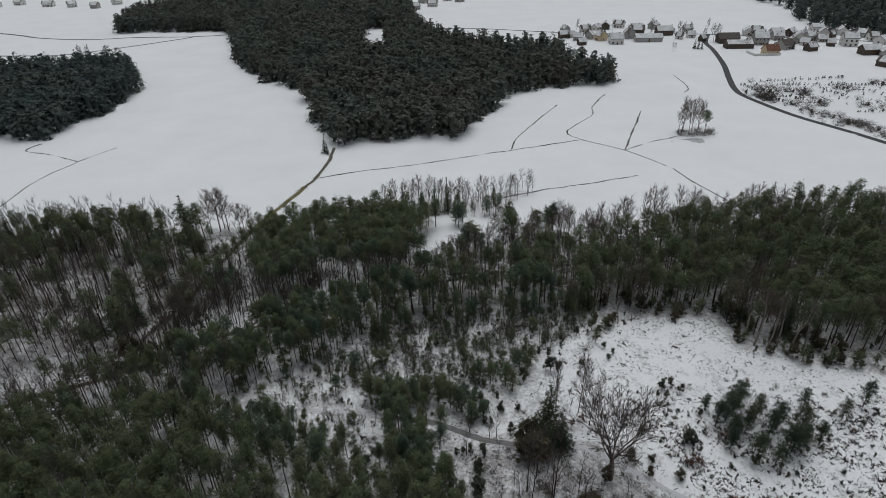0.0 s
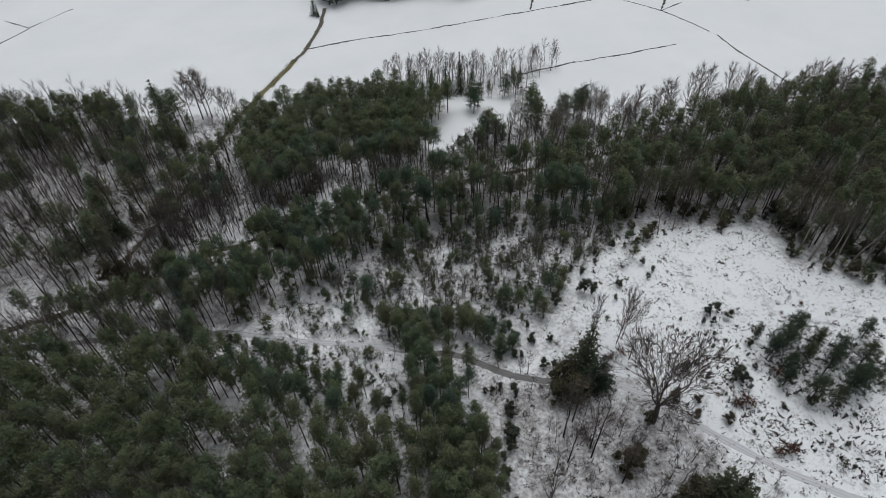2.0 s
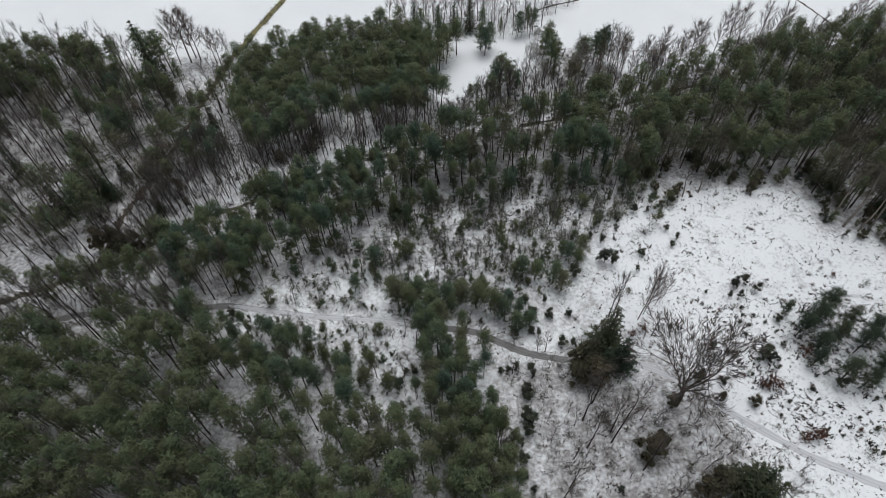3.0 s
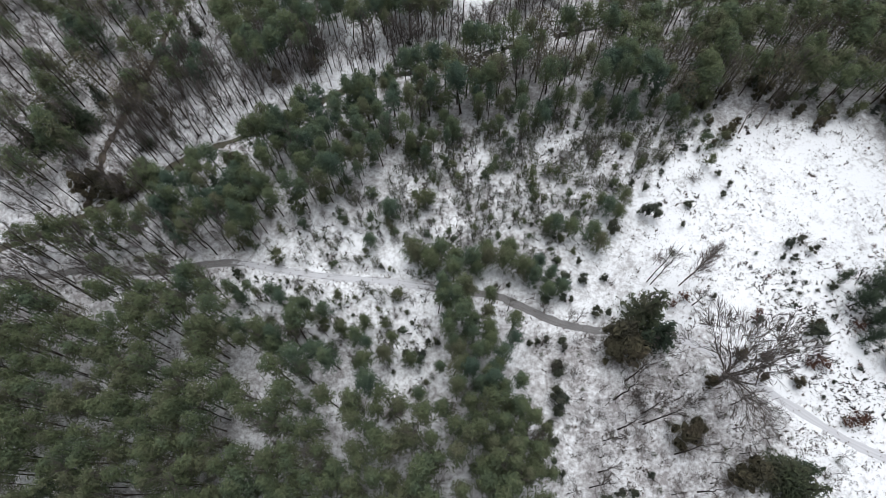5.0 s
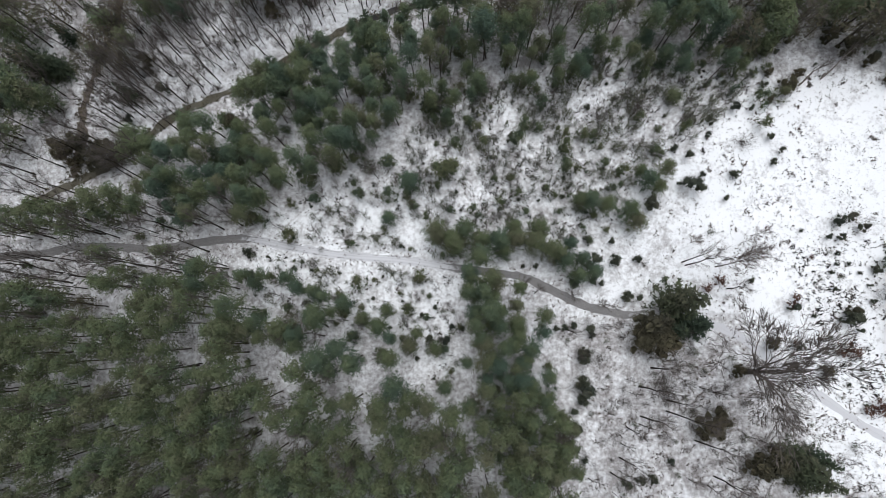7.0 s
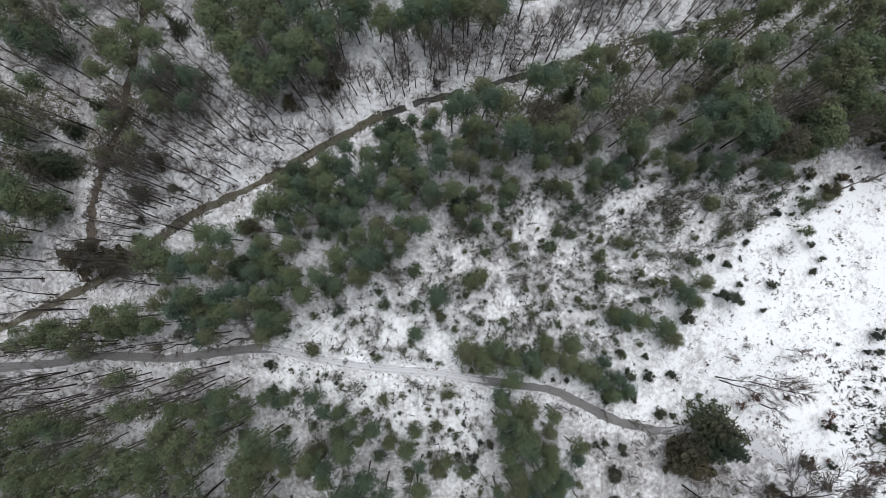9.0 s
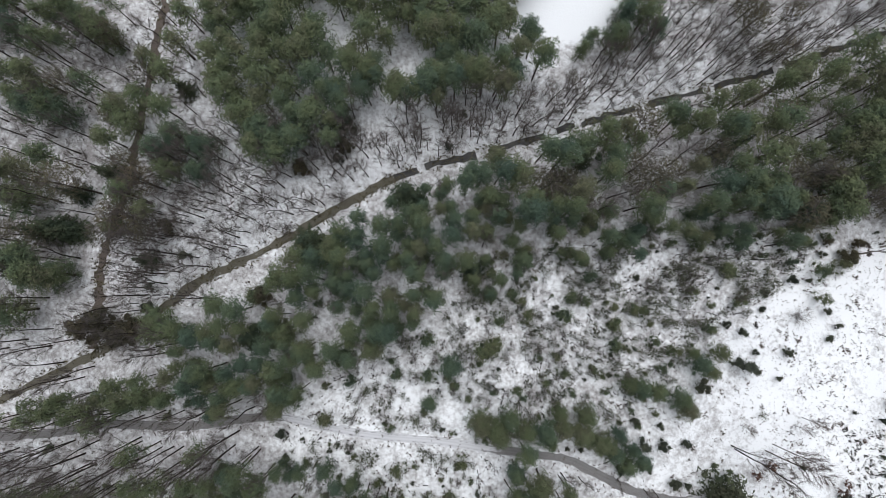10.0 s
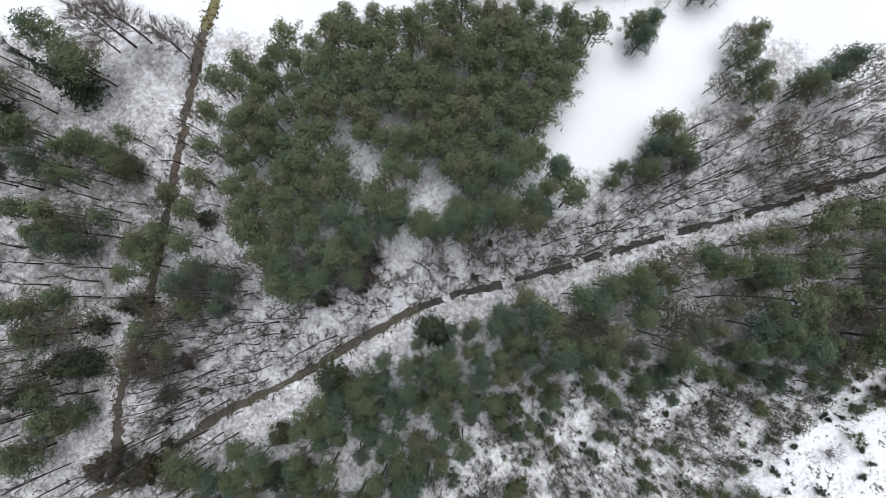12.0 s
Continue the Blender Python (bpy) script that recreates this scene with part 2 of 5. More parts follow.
def clumps(centres, radii, per, size, flat=0.75, width=0.3, core=0.5, axis=None, loose=0.5):
    """Foliage: in every clump a shell of needle sprays, over a lumpy twig mass where core is above 0."""
    C, N, cores = [], [], []
    for c, r in zip(centres, radii):
        n = ball_points(max(6, int(per * r * r)), 0.6)
        C.append(c + n * r * rng.uniform(0.45, 1.1, (len(n), 1)) * np.array([1, 1, flat]))
        out = n if axis is None else n + 0.9 * np.array([c[0] - axis[0], c[1] - axis[1], 0]) / (abs(c[0] - axis[0]) + abs(c[1] - axis[1]) + 0.4)
        N.append(out + [0, 0, 0.25])
        if core > 0:
            cores.append((c + ICO_V * r * core * np.array([1, 1, flat]) * rng.uniform(0.7, 1.15, (len(ICO_V), 1)), ICO_F))
    s = fronds(np.concatenate(C), np.concatenate(N), size, width, loose)
    return s, (join(cores) if cores else None)


# ---- kinds of plants, each of height 1 unless said ----
def stem(h, r0, r1, bend=0.02, steps=6, sides=5, top=1.0):
    z = np.linspace(0, h * top, steps)
    off = np.cumsum(rng.normal(0, bend * h, (steps, 2)), axis=0) * (np.arange(steps)[:, None] / steps)
    p = np.column_stack([off, z])
    return p, tube(p, np.linspace(r0, r1, steps), sides)


def pine(h=12.0, fine=1.0, spread=1.0, low=0.5):
    """A pine: long bare trunk, limbs that reach out and up, open tufts of needles along them."""
    p, trunk = stem(h, 0.1, 0.035, 0.012, 7, 5, 0.93)
    limbs, centres, radii = [], [], []
    count = int(rng.integers(15, 20))
    for i in range(count):
        f = low + (0.96 - low) * (i + rng.uniform(0, 1)) / count
        g = (f - low) / (0.97 - low)
        base = np.array([np.interp(f * h, p[:, 2], p[:, j]) for j in range(3)])
        az = i * 2.4 + rng.normal(0, 0.4)
        reach = spread * h * 0.15 * (1.03 - g) ** 0.55 * (0.62 + 0.38 * min(1, g / 0.25)) * rng.uniform(0.7, 1.2)
        tip = base + np.array([math.cos(az) * reach, math.sin(az) * reach, reach * rng.uniform(0.05, 0.5)])
        limbs.append(tube([base, (base + tip) / 2 + [0, 0, -0.1], tip], [0.045, 0.028, 0.012], 3))
        for s in (1.0, rng.uniform(0.66, 0.82), rng.uniform(0.3, 0.5)):
            centres.append(base + (tip - base) * s + rng.normal(0, 0.14, 3))
            radii.append(h * rng.uniform(0.028, 0.046) * spread ** 0.5)
    s, _ = clumps(centres, radii, 85 * fine, 0.38, 0.75, 0.12 / fine ** 0.5, 0, p[-1], 0.55)
    k = int(950 * fine)  # the rounded mass of the crown, thinner towards the middle and below
    n = ball_points(k, 0.35)
    mass = n * rng.uniform(0.15, 1.25, (k, 1)) ** 0.62 * (1 + 0.16 * np.sin(5 * np.arctan2(n[:, 1:2], n[:, 0:1]) + 4 * n[:, 2:3]))
    R, H = spread * h * 0.12, h * (0.97 - low) * 0.5
    C = mass * [R, R, H] + [p[-2, 0], p[-2, 1], h * 0.97 - H]
    C[:, :2] = (C[:, :2] - p[-2, :2]) * (1.12 - 0.5 * np.clip((C[:, 2:3] - h * low) / (h * (0.97 - low)), 0, 1)) + p[-2, :2]
    t = fronds(C, n + [0, 0, 0.35], 0.38, 0.12 / fine ** 0.5, 0.5)
    return {"trunk": join([trunk] + limbs[::2]), "crown": join([s, t])}


def brown_tree(h=9.0, fine=1.0):
    """A broadleaf tree in winter: rising limbs and a rounded, see-through crown of twigs and withered leaves."""
    t = bare_tree(h, 16, 0.34, 5, 0.1, 0.28, 0.014, 0.62)
    n = ball_points(int(760 * fine), 0.3)
    C = np.array([0, 0, 0.66 * h]) + n * np.array([0.2, 0.2, 0.34]) * h * rng.uniform(0.35, 1.05, (len(n), 1)) ** 0.6
    leaves = fronds(C, n + [0, 0, 0.4], 0.4 / fine ** 0.5, 0.1, 0.8)
    return {"trunk": t["trunk"], "boughs": t["crown"], "crown": leaves}


def spruce(h=12.0, fine=1.0):
    p, trunk = stem(h, 0.16, 0.03, 0.004, 5, 5, 0.97)
    C, N = [], []
    levels = int(17 * (0.6 + 0.4 * fine))
    for i in range(levels):
        f = i / (levels - 1)
        z = h * (0.08 + 0.9 * f)
        R = h * 0.17 * (1 - f) ** 0.85 + 0.12
        arms = max(4, int(9 * (1 - f) + 3))
        for az in np.arange(arms) * 2 * np.pi / arms + rng.uniform(0, 6):
            k = max(4, int(R * 10 * fine))
            s = rng.uniform(0.12, 1.0, k)
            rr = R * rng.uniform(0.75, 1.15) * s
            pts = np.column_stack([np.cos(az) * rr, np.sin(az) * rr, z - rr * 0.3 + rng.normal(0, 0.06, k)])
            pts[:, :2] += rng.normal(0, 0.12, (k, 2))
            C.append(pts)
            N.append(np.tile([np.cos(az) * 0.7, np.sin(az) * 0.7, 0.8], (k, 1)))
    crown = fronds(np.concatenate(C), np.concatenate(N), 0.46 / fine ** 0.4, 0.17, 0.5)
    return {"trunk": trunk, "crown": crown}


def bare_tree(h=9.0, arms=9, reach=0.3, twigs=8, r0=0.085, start=0.35, lean=0.02, steep=0.5, fine=1.0):
    """A leafless tree: limbs that rise steeply and end in fine rods."""
    p, trunk = stem(h, r0, 0.018, lean, 8, 5, 0.96)
    boughs, C, D = [], [], []
    for i in range(arms):
        f = start + (0.95 - start) * (i + rng.uniform(0, 1)) / arms
        base = np.array([np.interp(f * h, p[:, 2], p[:, j]) for j in range(3)])
        az = i * 2.4 + rng.normal(0, 0.5)
        L = h * reach * (1.3 - f) * rng.uniform(0.75, 1.25)
        w = np.array([math.cos(az) * steep, math.sin(az) * steep, rng.uniform(0.7, 1.1)])
        mid = base + w * L * 0.5 + rng.normal(0, 0.04, 3) * L
        tip = mid + (w * [0.7, 0.7, 1.1] + rng.normal(0, 0.1, 3)) * L * 0.5
        boughs.append(tube([base, mid, tip], [r0 * 0.34 * fine, r0 * 0.2 * fine, 0.006], 3))
        for _ in range(twigs):
            s = rng.uniform(0.15, 1.0)
            C.append(base + (mid - base) * 2 * s if s < 0.5 else mid + (tip - mid) * (2 * s - 1))
            D.append(w + rng.normal(0, 0.33, 3))
    C, D = np.array(C), np.array(D)
    L = h * 0.13 * rng.uniform(0.5, 1.4, (len(C), 1))
    D /= np.linalg.norm(D, axis=1)[:, None]
    side = np.cross(D, rng.normal(0, 1, D.shape))
    side /= np.linalg.norm(side, axis=1)[:, None]
    tw = []
    for c, d, s, n in zip(C, D, side, L):
        for m in (d * 1.0, d * 0.8 + s * 0.35, d * 0.8 - s * 0.35):
            e = np.cross(m, s + 0.3)
            e *= 0.014 * fine / (np.linalg.norm(e) + 1e-9)
            tw.append((np.array([c - e, c + e, c + m * n]), np.array([[0, 1, 2]])))
    return {"trunk": trunk, "crown": join(boughs + tw)}


def oak(h=17.0):
    """A broad old bare tree with limbs that fork from low down into fine rods."""
    p, trunk = stem(h * 0.27, 0.36, 0.27, 0.01, 4, 8)
    boughs, twigs = [], []

    def fork(a, d, L, r, depth):
        d = d / np.linalg.norm(d)
        b = a + d * L * 0.5 + rng.normal(0, 0.05, 3) * L
        c = b + (d + rng.normal(0, 0.14, 3) + [0, 0, 0.05]) * L * 0.5
        if depth == 4:
            e = np.cross(d, rng.normal(0, 1, 3))
            e *= 0.008 / np.linalg.norm(e)
            twigs.append((np.array([a - e, a + e, b, c]), np.array([[0, 1, 2], [0, 2, 3]])))
            return
        (boughs if depth < 3 else twigs).append(tube([a, b, c], [r, r * 0.75, r * 0.42], 5 if depth < 2 else 3))
        for k in range((3, 4, 5, 7)[depth]):
            s = 1.0 if k == 0 else rng.uniform(0.35, 1.0)
            q = a + (b - a) * 2 * s if s < 0.5 else b + (c - b) * (2 * s - 1)
            fork(q, d + rng.normal(0, 0.36, 3) + [0, 0, 0.06], L * rng.uniform(0.55, 0.8), r * 0.45, depth + 1)

    for i in range(9):
        az = i * 2 * np.pi / 9 + rng.normal(0, 0.2)
        fork(p[-1] + [0, 0, -rng.uniform(0, 1.0)], np.array([math.cos(az), math.sin(az), rng.uniform(1.2, 3.2)]), h * 0.28, 0.13, 0)
    return {"trunk": trunk, "boughs": join(boughs), "crown": join(twigs)}


def shrub(h=1.6, twigs=60, wide=0.9):
    """Leafless bush: thin rods that fan out from the root."""
    out = []
    for _ in range(twigs):
        d = np.array([*rng.normal(0, wide, 2), 1.0])
        d *= h * rng.uniform(0.5, 1.1) / np.linalg.norm(d)
        a = np.array([*rng.normal(0, 0.12 * h, 2), 0.0])
        m = a + d * 0.6
        s = np.cross(d, rng.normal(0, 1, 3))
        s /= np.linalg.norm(s)
        e = m + d * 0.4 + s * 0.22 * h
        g = m + d * 0.4 - s * 0.22 * h
        w = s * 0.014
        out.append((np.array([a - w, a + w, m, m - w, m + w, e, g]), np.array([[0, 1, 2], [3, 4, 5], [3, 4, 6]])))
    return {"crown": join(out)}


def bushy(h=2.2, wide=0.42, per=60, size=0.3, many=8, blade=0.24, core=0.4, loose=0.6):
    """Leafy low bush or young pine, branched to the ground."""
    _, trunk = stem(h, 0.05, 0.015, 0.02, 4, 4, 0.8)
    centres, radii = [], []
    for i in range(many):
        f = rng.uniform(0.15, 0.92)
        az = i * 2.4 + rng.normal(0, 0.4)
        R = h * wide * (1.05 - f * 0.75) * rng.uniform(0.7, 1.15)
        R *= (0.75, 0.5, 0.2)[i % 3]
        centres.append(np.array([math.cos(az) * R, math.sin(az) * R, f * h]))
        radii.append(h * wide * rng.uniform(0.28, 0.5))
    leaves, inner = clumps(centres, radii, per / (h * wide) ** 0.8, size, 0.85, blade, core, (0, 0), loose)
    return {"trunk": trunk if inner is None else join([trunk, inner]), "foliage": leaves}


MATS = {
    "pine_tree": {"trunk": RED_BARK, "crown": NEEDLES},
    "spruce_tree": {"trunk": BARK, "crown": DARK_NEEDLES},
    "alder_tree": {"trunk": BARK, "crown": TWIG},
    "birch_tree": {"trunk": OAK_BARK, "crown": BIRCH_TWIG},
    "pale_birch": {"trunk": PALE_BARK, "crown": TWIG},
    "oak_tree": {"trunk": OAK_BARK, "boughs": OAK_BARK, "crown": TWIG},
    "withered_tree": {"trunk": BARK, "boughs": TWIG, "crown": DULL},
    "young_pine": {"trunk": YOUNG, "foliage": YOUNG},
    "bushy_pine": {"trunk": RED_BARK, "crown": NEEDLES},
    "dark_pine": {"trunk": BARK, "crown": DARK_NEEDLES},
    "juniper_bush": {"trunk": JUNIPER, "foliage": JUNIPER},
    "rusty_bush": {"trunk": RUST, "foliage": RUST},
    "brown_bush": {"trunk": DULL, "foliage": DULL},
    "bare_bush": {"crown": TWIG},
    "grey_bush": {"trunk": GREY, "foliage": GREY},
}
LABELS = {
    "pine_tree": ("tall scots pine with grey-green needle crown above snow", "tree"),
    "spruce_tree": ("dark green conical spruce standing in snow", "tree"),
    "alder_tree": ("slender leafless alder with dark trunk in snow", "tree"),
    "birch_tree": ("leafless slender birch with a fine twiggy crown", "tree"),
    "pale_birch": ("leaning birch with a pale bare trunk", "tree"),
    "oak_tree": ("broad old leafless oak with spreading grey limbs", "tree"),
    "withered_tree": ("brown broadleaf tree with withered leaves still on", "tree"),
    "young_pine": ("young green pine branched down to the snow", "tree"),
    "bushy_pine": ("dense green pine branched low above snow", "tree"),
    "dark_pine": ("low dark green mountain pine in a snowy clearing", "tree"),
    "juniper_bush": ("dense dark green juniper bush on snow", "bush"),
    "rusty_bush": ("low bush with rust-brown withered leaves on snow", "bush"),
    "brown_bush": ("rounded dull brown bush on snowy ground", "bush"),
    "grey_bush": ("fuzzy grey-green heath bush half buried in snow", "bush"),
    "bare_bush": ("leafless grey-brown bush poking out of snow", "bush"),
}
HEIGHT = {"pine_tree": 12.0, "spruce_tree": 12.0, "alder_tree": 9.0, "birch_tree": 8.0, "pale_birch": 9.0, "oak_tree": 17.0, "withered_tree": 9.0,
          "young_pine": 3.0, "bushy_pine": 8.0, "dark_pine": 8.0, "juniper_bush": 2.0, "rusty_bush": 1.6, "brown_bush": 4.0, "bare_bush": 1.5, "grey_bush": 1.2}
SHAPES = {
    "pine_tree": [pine(12, 1.0, a, q) for a, q in ((0.9, 0.56), (1.0, 0.48), (1.1, 0.52), (1.2, 0.44), (0.95, 0.6), (1.05, 0.5), (0.85, 0.45))],
    "spruce_tree": [spruce() for _ in range(3)],
    "alder_tree": [bare_tree(9, a, 0.36, 22, 0.1, c, d, 0.46, 0.6) for a, c, d in ((9, 0.35, 0.012), (8, 0.25, 0.02), (11, 0.4, 0.014), (7, 0.3, 0.026), (10, 0.2, 0.018))],
    "birch_tree": [bare_tree(8, 24, 0.3, 26, 0.085, 0.24, 0.012, 0.66, 0.5) for _ in range(3)],
    "pale_birch": [bare_tree(9, 8, 0.34, 8, 0.16, 0.45, 0.03, 0.38) for _ in range(2)],
    "oak_tree": [oak()],
    "withered_tree": [brown_tree(9) for _ in range(4)],
    "young_pine": [bushy(3.0, a, 250, 0.23, k, 0.12, 0.35) for a, k in ((0.42, 14), (0.5, 16), (0.36, 12), (0.46, 12))],
    "bushy_pine": [pine(8, 1.7, a, q) for a, q in ((1.6, 0.12), (1.8, 0.16), (1.5, 0.1), (1.7, 0.2))],
    "juniper_bush": [bushy(2.0, a, 190, 0.19, 12, 0.14, 0.55) for a in (0.48, 0.58, 0.42)],
    "rusty_bush": [bushy(1.6, 0.7, 100, 0.2, 10, 0.25, 0.3), bushy(1.6, 0.8, 100, 0.2, 10, 0.25, 0.3)],
    "brown_bush": [bushy(4.0, a, 230, 0.36, 22, 0.055, 0.5, 1.0) for a in (0.5, 0.55)],
    "grey_bush": [bushy(1.2, a, 190, 0.2, k, 0.06, c, 1.0) for a, k, c in ((0.6, 9, 0.2), (0.8, 12, 0.15), (0.55, 8, 0.3))],
    "bare_bush": [shrub(1.5, 70, 0.95), shrub(1.5, 60, 1.2), shrub(1.5, 90, 0.8)],
}
SHAPES["dark_pine"] = SHAPES["bushy_pine"]
THIN = {  # the same kinds, coarser, for the crowds
    "pine_tree": [pine(12, 0.62, a, q) for a, q in ((0.9, 0.54), (1.0, 0.46), (1.15, 0.5), (1.05, 0.42))],
    "alder_tree": [bare_tree(9, 9, 0.36, 18, 0.095, 0.3, d, 0.46, 0.65) for d in (0.012, 0.018, 0.024, 0.015)],
    "grey_bush": [bushy(1.2, a, 120, 0.24, k, 0.07, 0.2, 1.0) for a, k in ((0.6, 8), (0.85, 10))],
    "bare_bush": [shrub(1.5, 46, 1.0), shrub(1.5, 56, 0.85)],
    "young_pine": [bushy(3.0, 0.45, 60, 0.4, 10, 0.2, 0.25), bushy(3.0, 0.4, 60, 0.4, 10, 0.2, 0.25)],
    "juniper_bush": [bushy(2.0, 0.5, 60, 0.34, 7, 0.22, 0.5), bushy(2.0, 0.55, 60, 0.34, 7, 0.22, 0.5)],
}

# ---- plan: lines and areas, in metres ----
PATH_LINE = [(-102.4, 71.1), (-71.7, 71.8), (-61.2, 73.1), (-52.1, 72.9), (-46.8, 73.4), (-42.3, 74.0), (-38.6, 74.0), (-32.5, 72.8), (-26.4, 71.8), (-19.0, 71.2), (-13.1, 70.3),
             (-6.4, 69.4), (-2.8, 68.8), (1.6, 66.6), (5.8, 64.8), (10.8, 64.0), (15.1, 64.4), (23.5, 61.4), (30.1, 56.3), (37.9, 50.7), (42.4, 48.2), (47.6, 45.6), (68.1, 36.7)]
DITCH_LINE = [(-112, 58), (-88, 69.5), (-77, 75), (-68.9, 78.7), (-63.1, 81.8), (-58, 84.6), (-50.6, 90.4), (-46, 92.8), (-37.5, 97.3), (-32.1, 100.5), (-25, 104.4), (-20, 106.2), (-13.5, 107.7),
              (-6.3, 109.8), (0.9, 112), (8.2, 114.2), (19.1, 117.2), (26.4, 119.4), (35.2, 122.4), (50, 127)]
TRACK_LINE = [(-62.9, 82.5), (-62.1, 93.4), (-60.8, 99), (-59, 105.4), (-57.5, 114.7), (-55.2, 129.5), (-54.3, 136.2), (-53.3, 140.8), (-51.6, 146), (-49.2, 153), (-45.2, 167.3), (-43.3, 173), (-41.3, 186), (-41.6, 201.4)]
FIELD_DITCHES = [
    [(-43.3, 173.4), (-17.7, 181.7), (1.3, 187.8), (22.5, 195.4), (49.3, 204.4)],
    [(22.6, 196.4), (27.2, 211.2), (47.4, 249.0)],
    [(71.8, 264.2), (62.0, 245.4), (59.4, 233.7), (46.0, 214.6), (49.0, 204.9), (61.8, 192.6), (71.7, 177.9)],
    [(61.8, 192.6), (80.9, 238.5)],
    [(61.8, 192.6), (73.1, 201.1), (87.7, 207.6)],
    [(73.1, 175.5), (75.8, 164.0), (79.5, 152.7), (83.0, 143.0)],
    [(14.4, 155.4), (24.9, 159.3), (43.1, 165.2), (60.0, 170.6)],
    [(-135.7, 156.7), (-135.6, 173.8), (-131.3, 192.4), (-124.2, 206.2)],
    [(-131.3, 192.4), (-145.5, 199.9), (-158.3, 205.1), (-156.3, 212.4)],
    [(113.8, 295.3), (113.6, 280.9), (112.1, 270.8), (108.2, 264.2)],
]
ROAD_LINE = [(171.4, 400.3), (160.0, 374.3), (155.9, 352.4), (147.3, 317.0), (138.0, 287.6), (132.2, 266.6), (132.3, 252.9), (138.0, 230.6), (145.7, 212.7), (153.2, 195.8), (164.5, 170.5), (188.2, 115.6), (226.1, 26.3)]
LANES = [
    [(-528.8, 547.2), (-344.7, 468.7), (-299.4, 444.8), (-259.8, 433.7), (-220.7, 437.6), (-182.9, 435.4), (-153.9, 440.6)],
    [(-508.3, 399.3), (-286.5, 381.8), (-243.0, 382.5), (-210.2, 406.0), (-182.0, 433.0)],
    [(-16.9, 446.4), (24.2, 441.1), (75.1, 419.5), (98.6, 412.3), (171.4, 400.3), (280.8, 355.9)],
]
FOREST = [(-190, -260), (-190, 139), (-107, 138.5), (-77.7, 140), (-62.5, 141), (-54, 141), (-50, 141), (-42, 139), (-34, 142.5), (-27, 143.5), (-18, 146), (-10, 146), (-3, 141.5), (-5, 135), (-9, 129), (-10.5, 125), (-6, 122),
          (1, 122), (8, 129), (14, 131.5), (18, 138), (24, 140), (27, 136), (36, 127), (53, 134.5), (73, 136.5), (98, 141), (190, 146), (190, -260)]
STRIP = [(-19.8, 152.1), (-12.6, 146.3), (-0.2, 145.2), (8.0, 143.2), (14.2, 143.0), (17.5, 151.4), (26.9, 158.4), (23.1, 162.5), (10.4, 158.2), (-6.2, 156.8)]
CLEARING = [(21.7, 88.6), (26.1, 92.5), (31.9, 93.6), (36.8, 96.4), (45.4, 95.9), (53.0, 96.9), (55.6, 86.0), (66.3, 82.0), (79.7, 77.1), (77.8, 39.4), (32.0, 43.0), (30.6, 55.8), (24.9, 62.9), (21.1, 66.9), (16.7, 75.2)]
BUSHLAND = [(-25.3, 83.4), (-19.2, 85.5), (-15.0, 92.0), (-11.3, 95.0), (-7.8, 95.0), (0.0, 96.5), (7, 98), (14, 98.2), (23.0, 97.8), (27.5, 94.5), (21.7, 88.6), (15.3, 84.6), (11.3, 82.2), (9.5, 76.8), (3.4, 73.7), (-7.8, 74.5), (-14.5, 78.4)]
GLADE = [(-39.3, 73.2), (-33.9, 78.3), (-25.3, 82.6), (-14.5, 77.8), (-4.1, 73.7), (-10.1, 69.3), (-12.9, 66.2), (-9.5, 59.1), (-14.1, 54.7), (-19.4, 61.1), (-29.1, 63.5), (-38.0, 66.5)]
SOUTHEAST = [(1.1, 64.3), (9.9, 62.9), (24.1, 61.9), (36.5, 51.0), (39.9, 43.1), (45, 25), (1.6, 31.8), (4.2, 49.4)]
ALDERS = [(-54.5, 109.1), (-35.1, 112.0), (-14.9, 114.1), (-3.3, 116.3), (12.1, 121.4), (30.4, 124.3), (37.9, 126.5), (39.9, 124.0), (19.1, 116.9), (-6.4, 109.7), (-20.7, 106.2), (-32.1, 100.5), (-46.2, 92.5), (-57.8, 87.4), (-58.1, 100.5)]
PINES_SW = [(-85.7, 71.0), (-65.0, 71.6), (-51.4, 72.0), (-42.0, 71.8), (-39.0, 68.0), (-36.2, 64.9), (-29.9, 63.1), (-24.6, 61.8), (-19.4, 58.6), (-16.1, 54.2), (-12.3, 53.0), (-8.6, 55.5), (-5.3, 59.2), (-2.2, 56.0), (0.1, 53.0), (1.2, 49.4), (-0.5, 33.8), (-79.3, 35.2)]
PINES_KNOT = [(-11.5, 71.3), (-5.1, 68.2), (-1.3, 64.3), (-2.7, 59.1), (-8.6, 55.5), (-10.7, 60.4)]
PINES_MID = [(-66.7, 77.0), (-52.9, 80.4), (-46.5, 86), (-38.3, 92.0), (-34.4, 94.5), (-28.2, 99.0), (-18.9, 103.2), (-14.5, 104.3), (-9.5, 99.5), (-12.5, 96.5), (-16.2, 93.0), (-20.0, 86.5), (-25.8, 82.8), (-33.5, 80.2), (-35.9, 76.2), (-40.8, 74.9), (-52.2, 74.0), (-72.6, 73.4)]
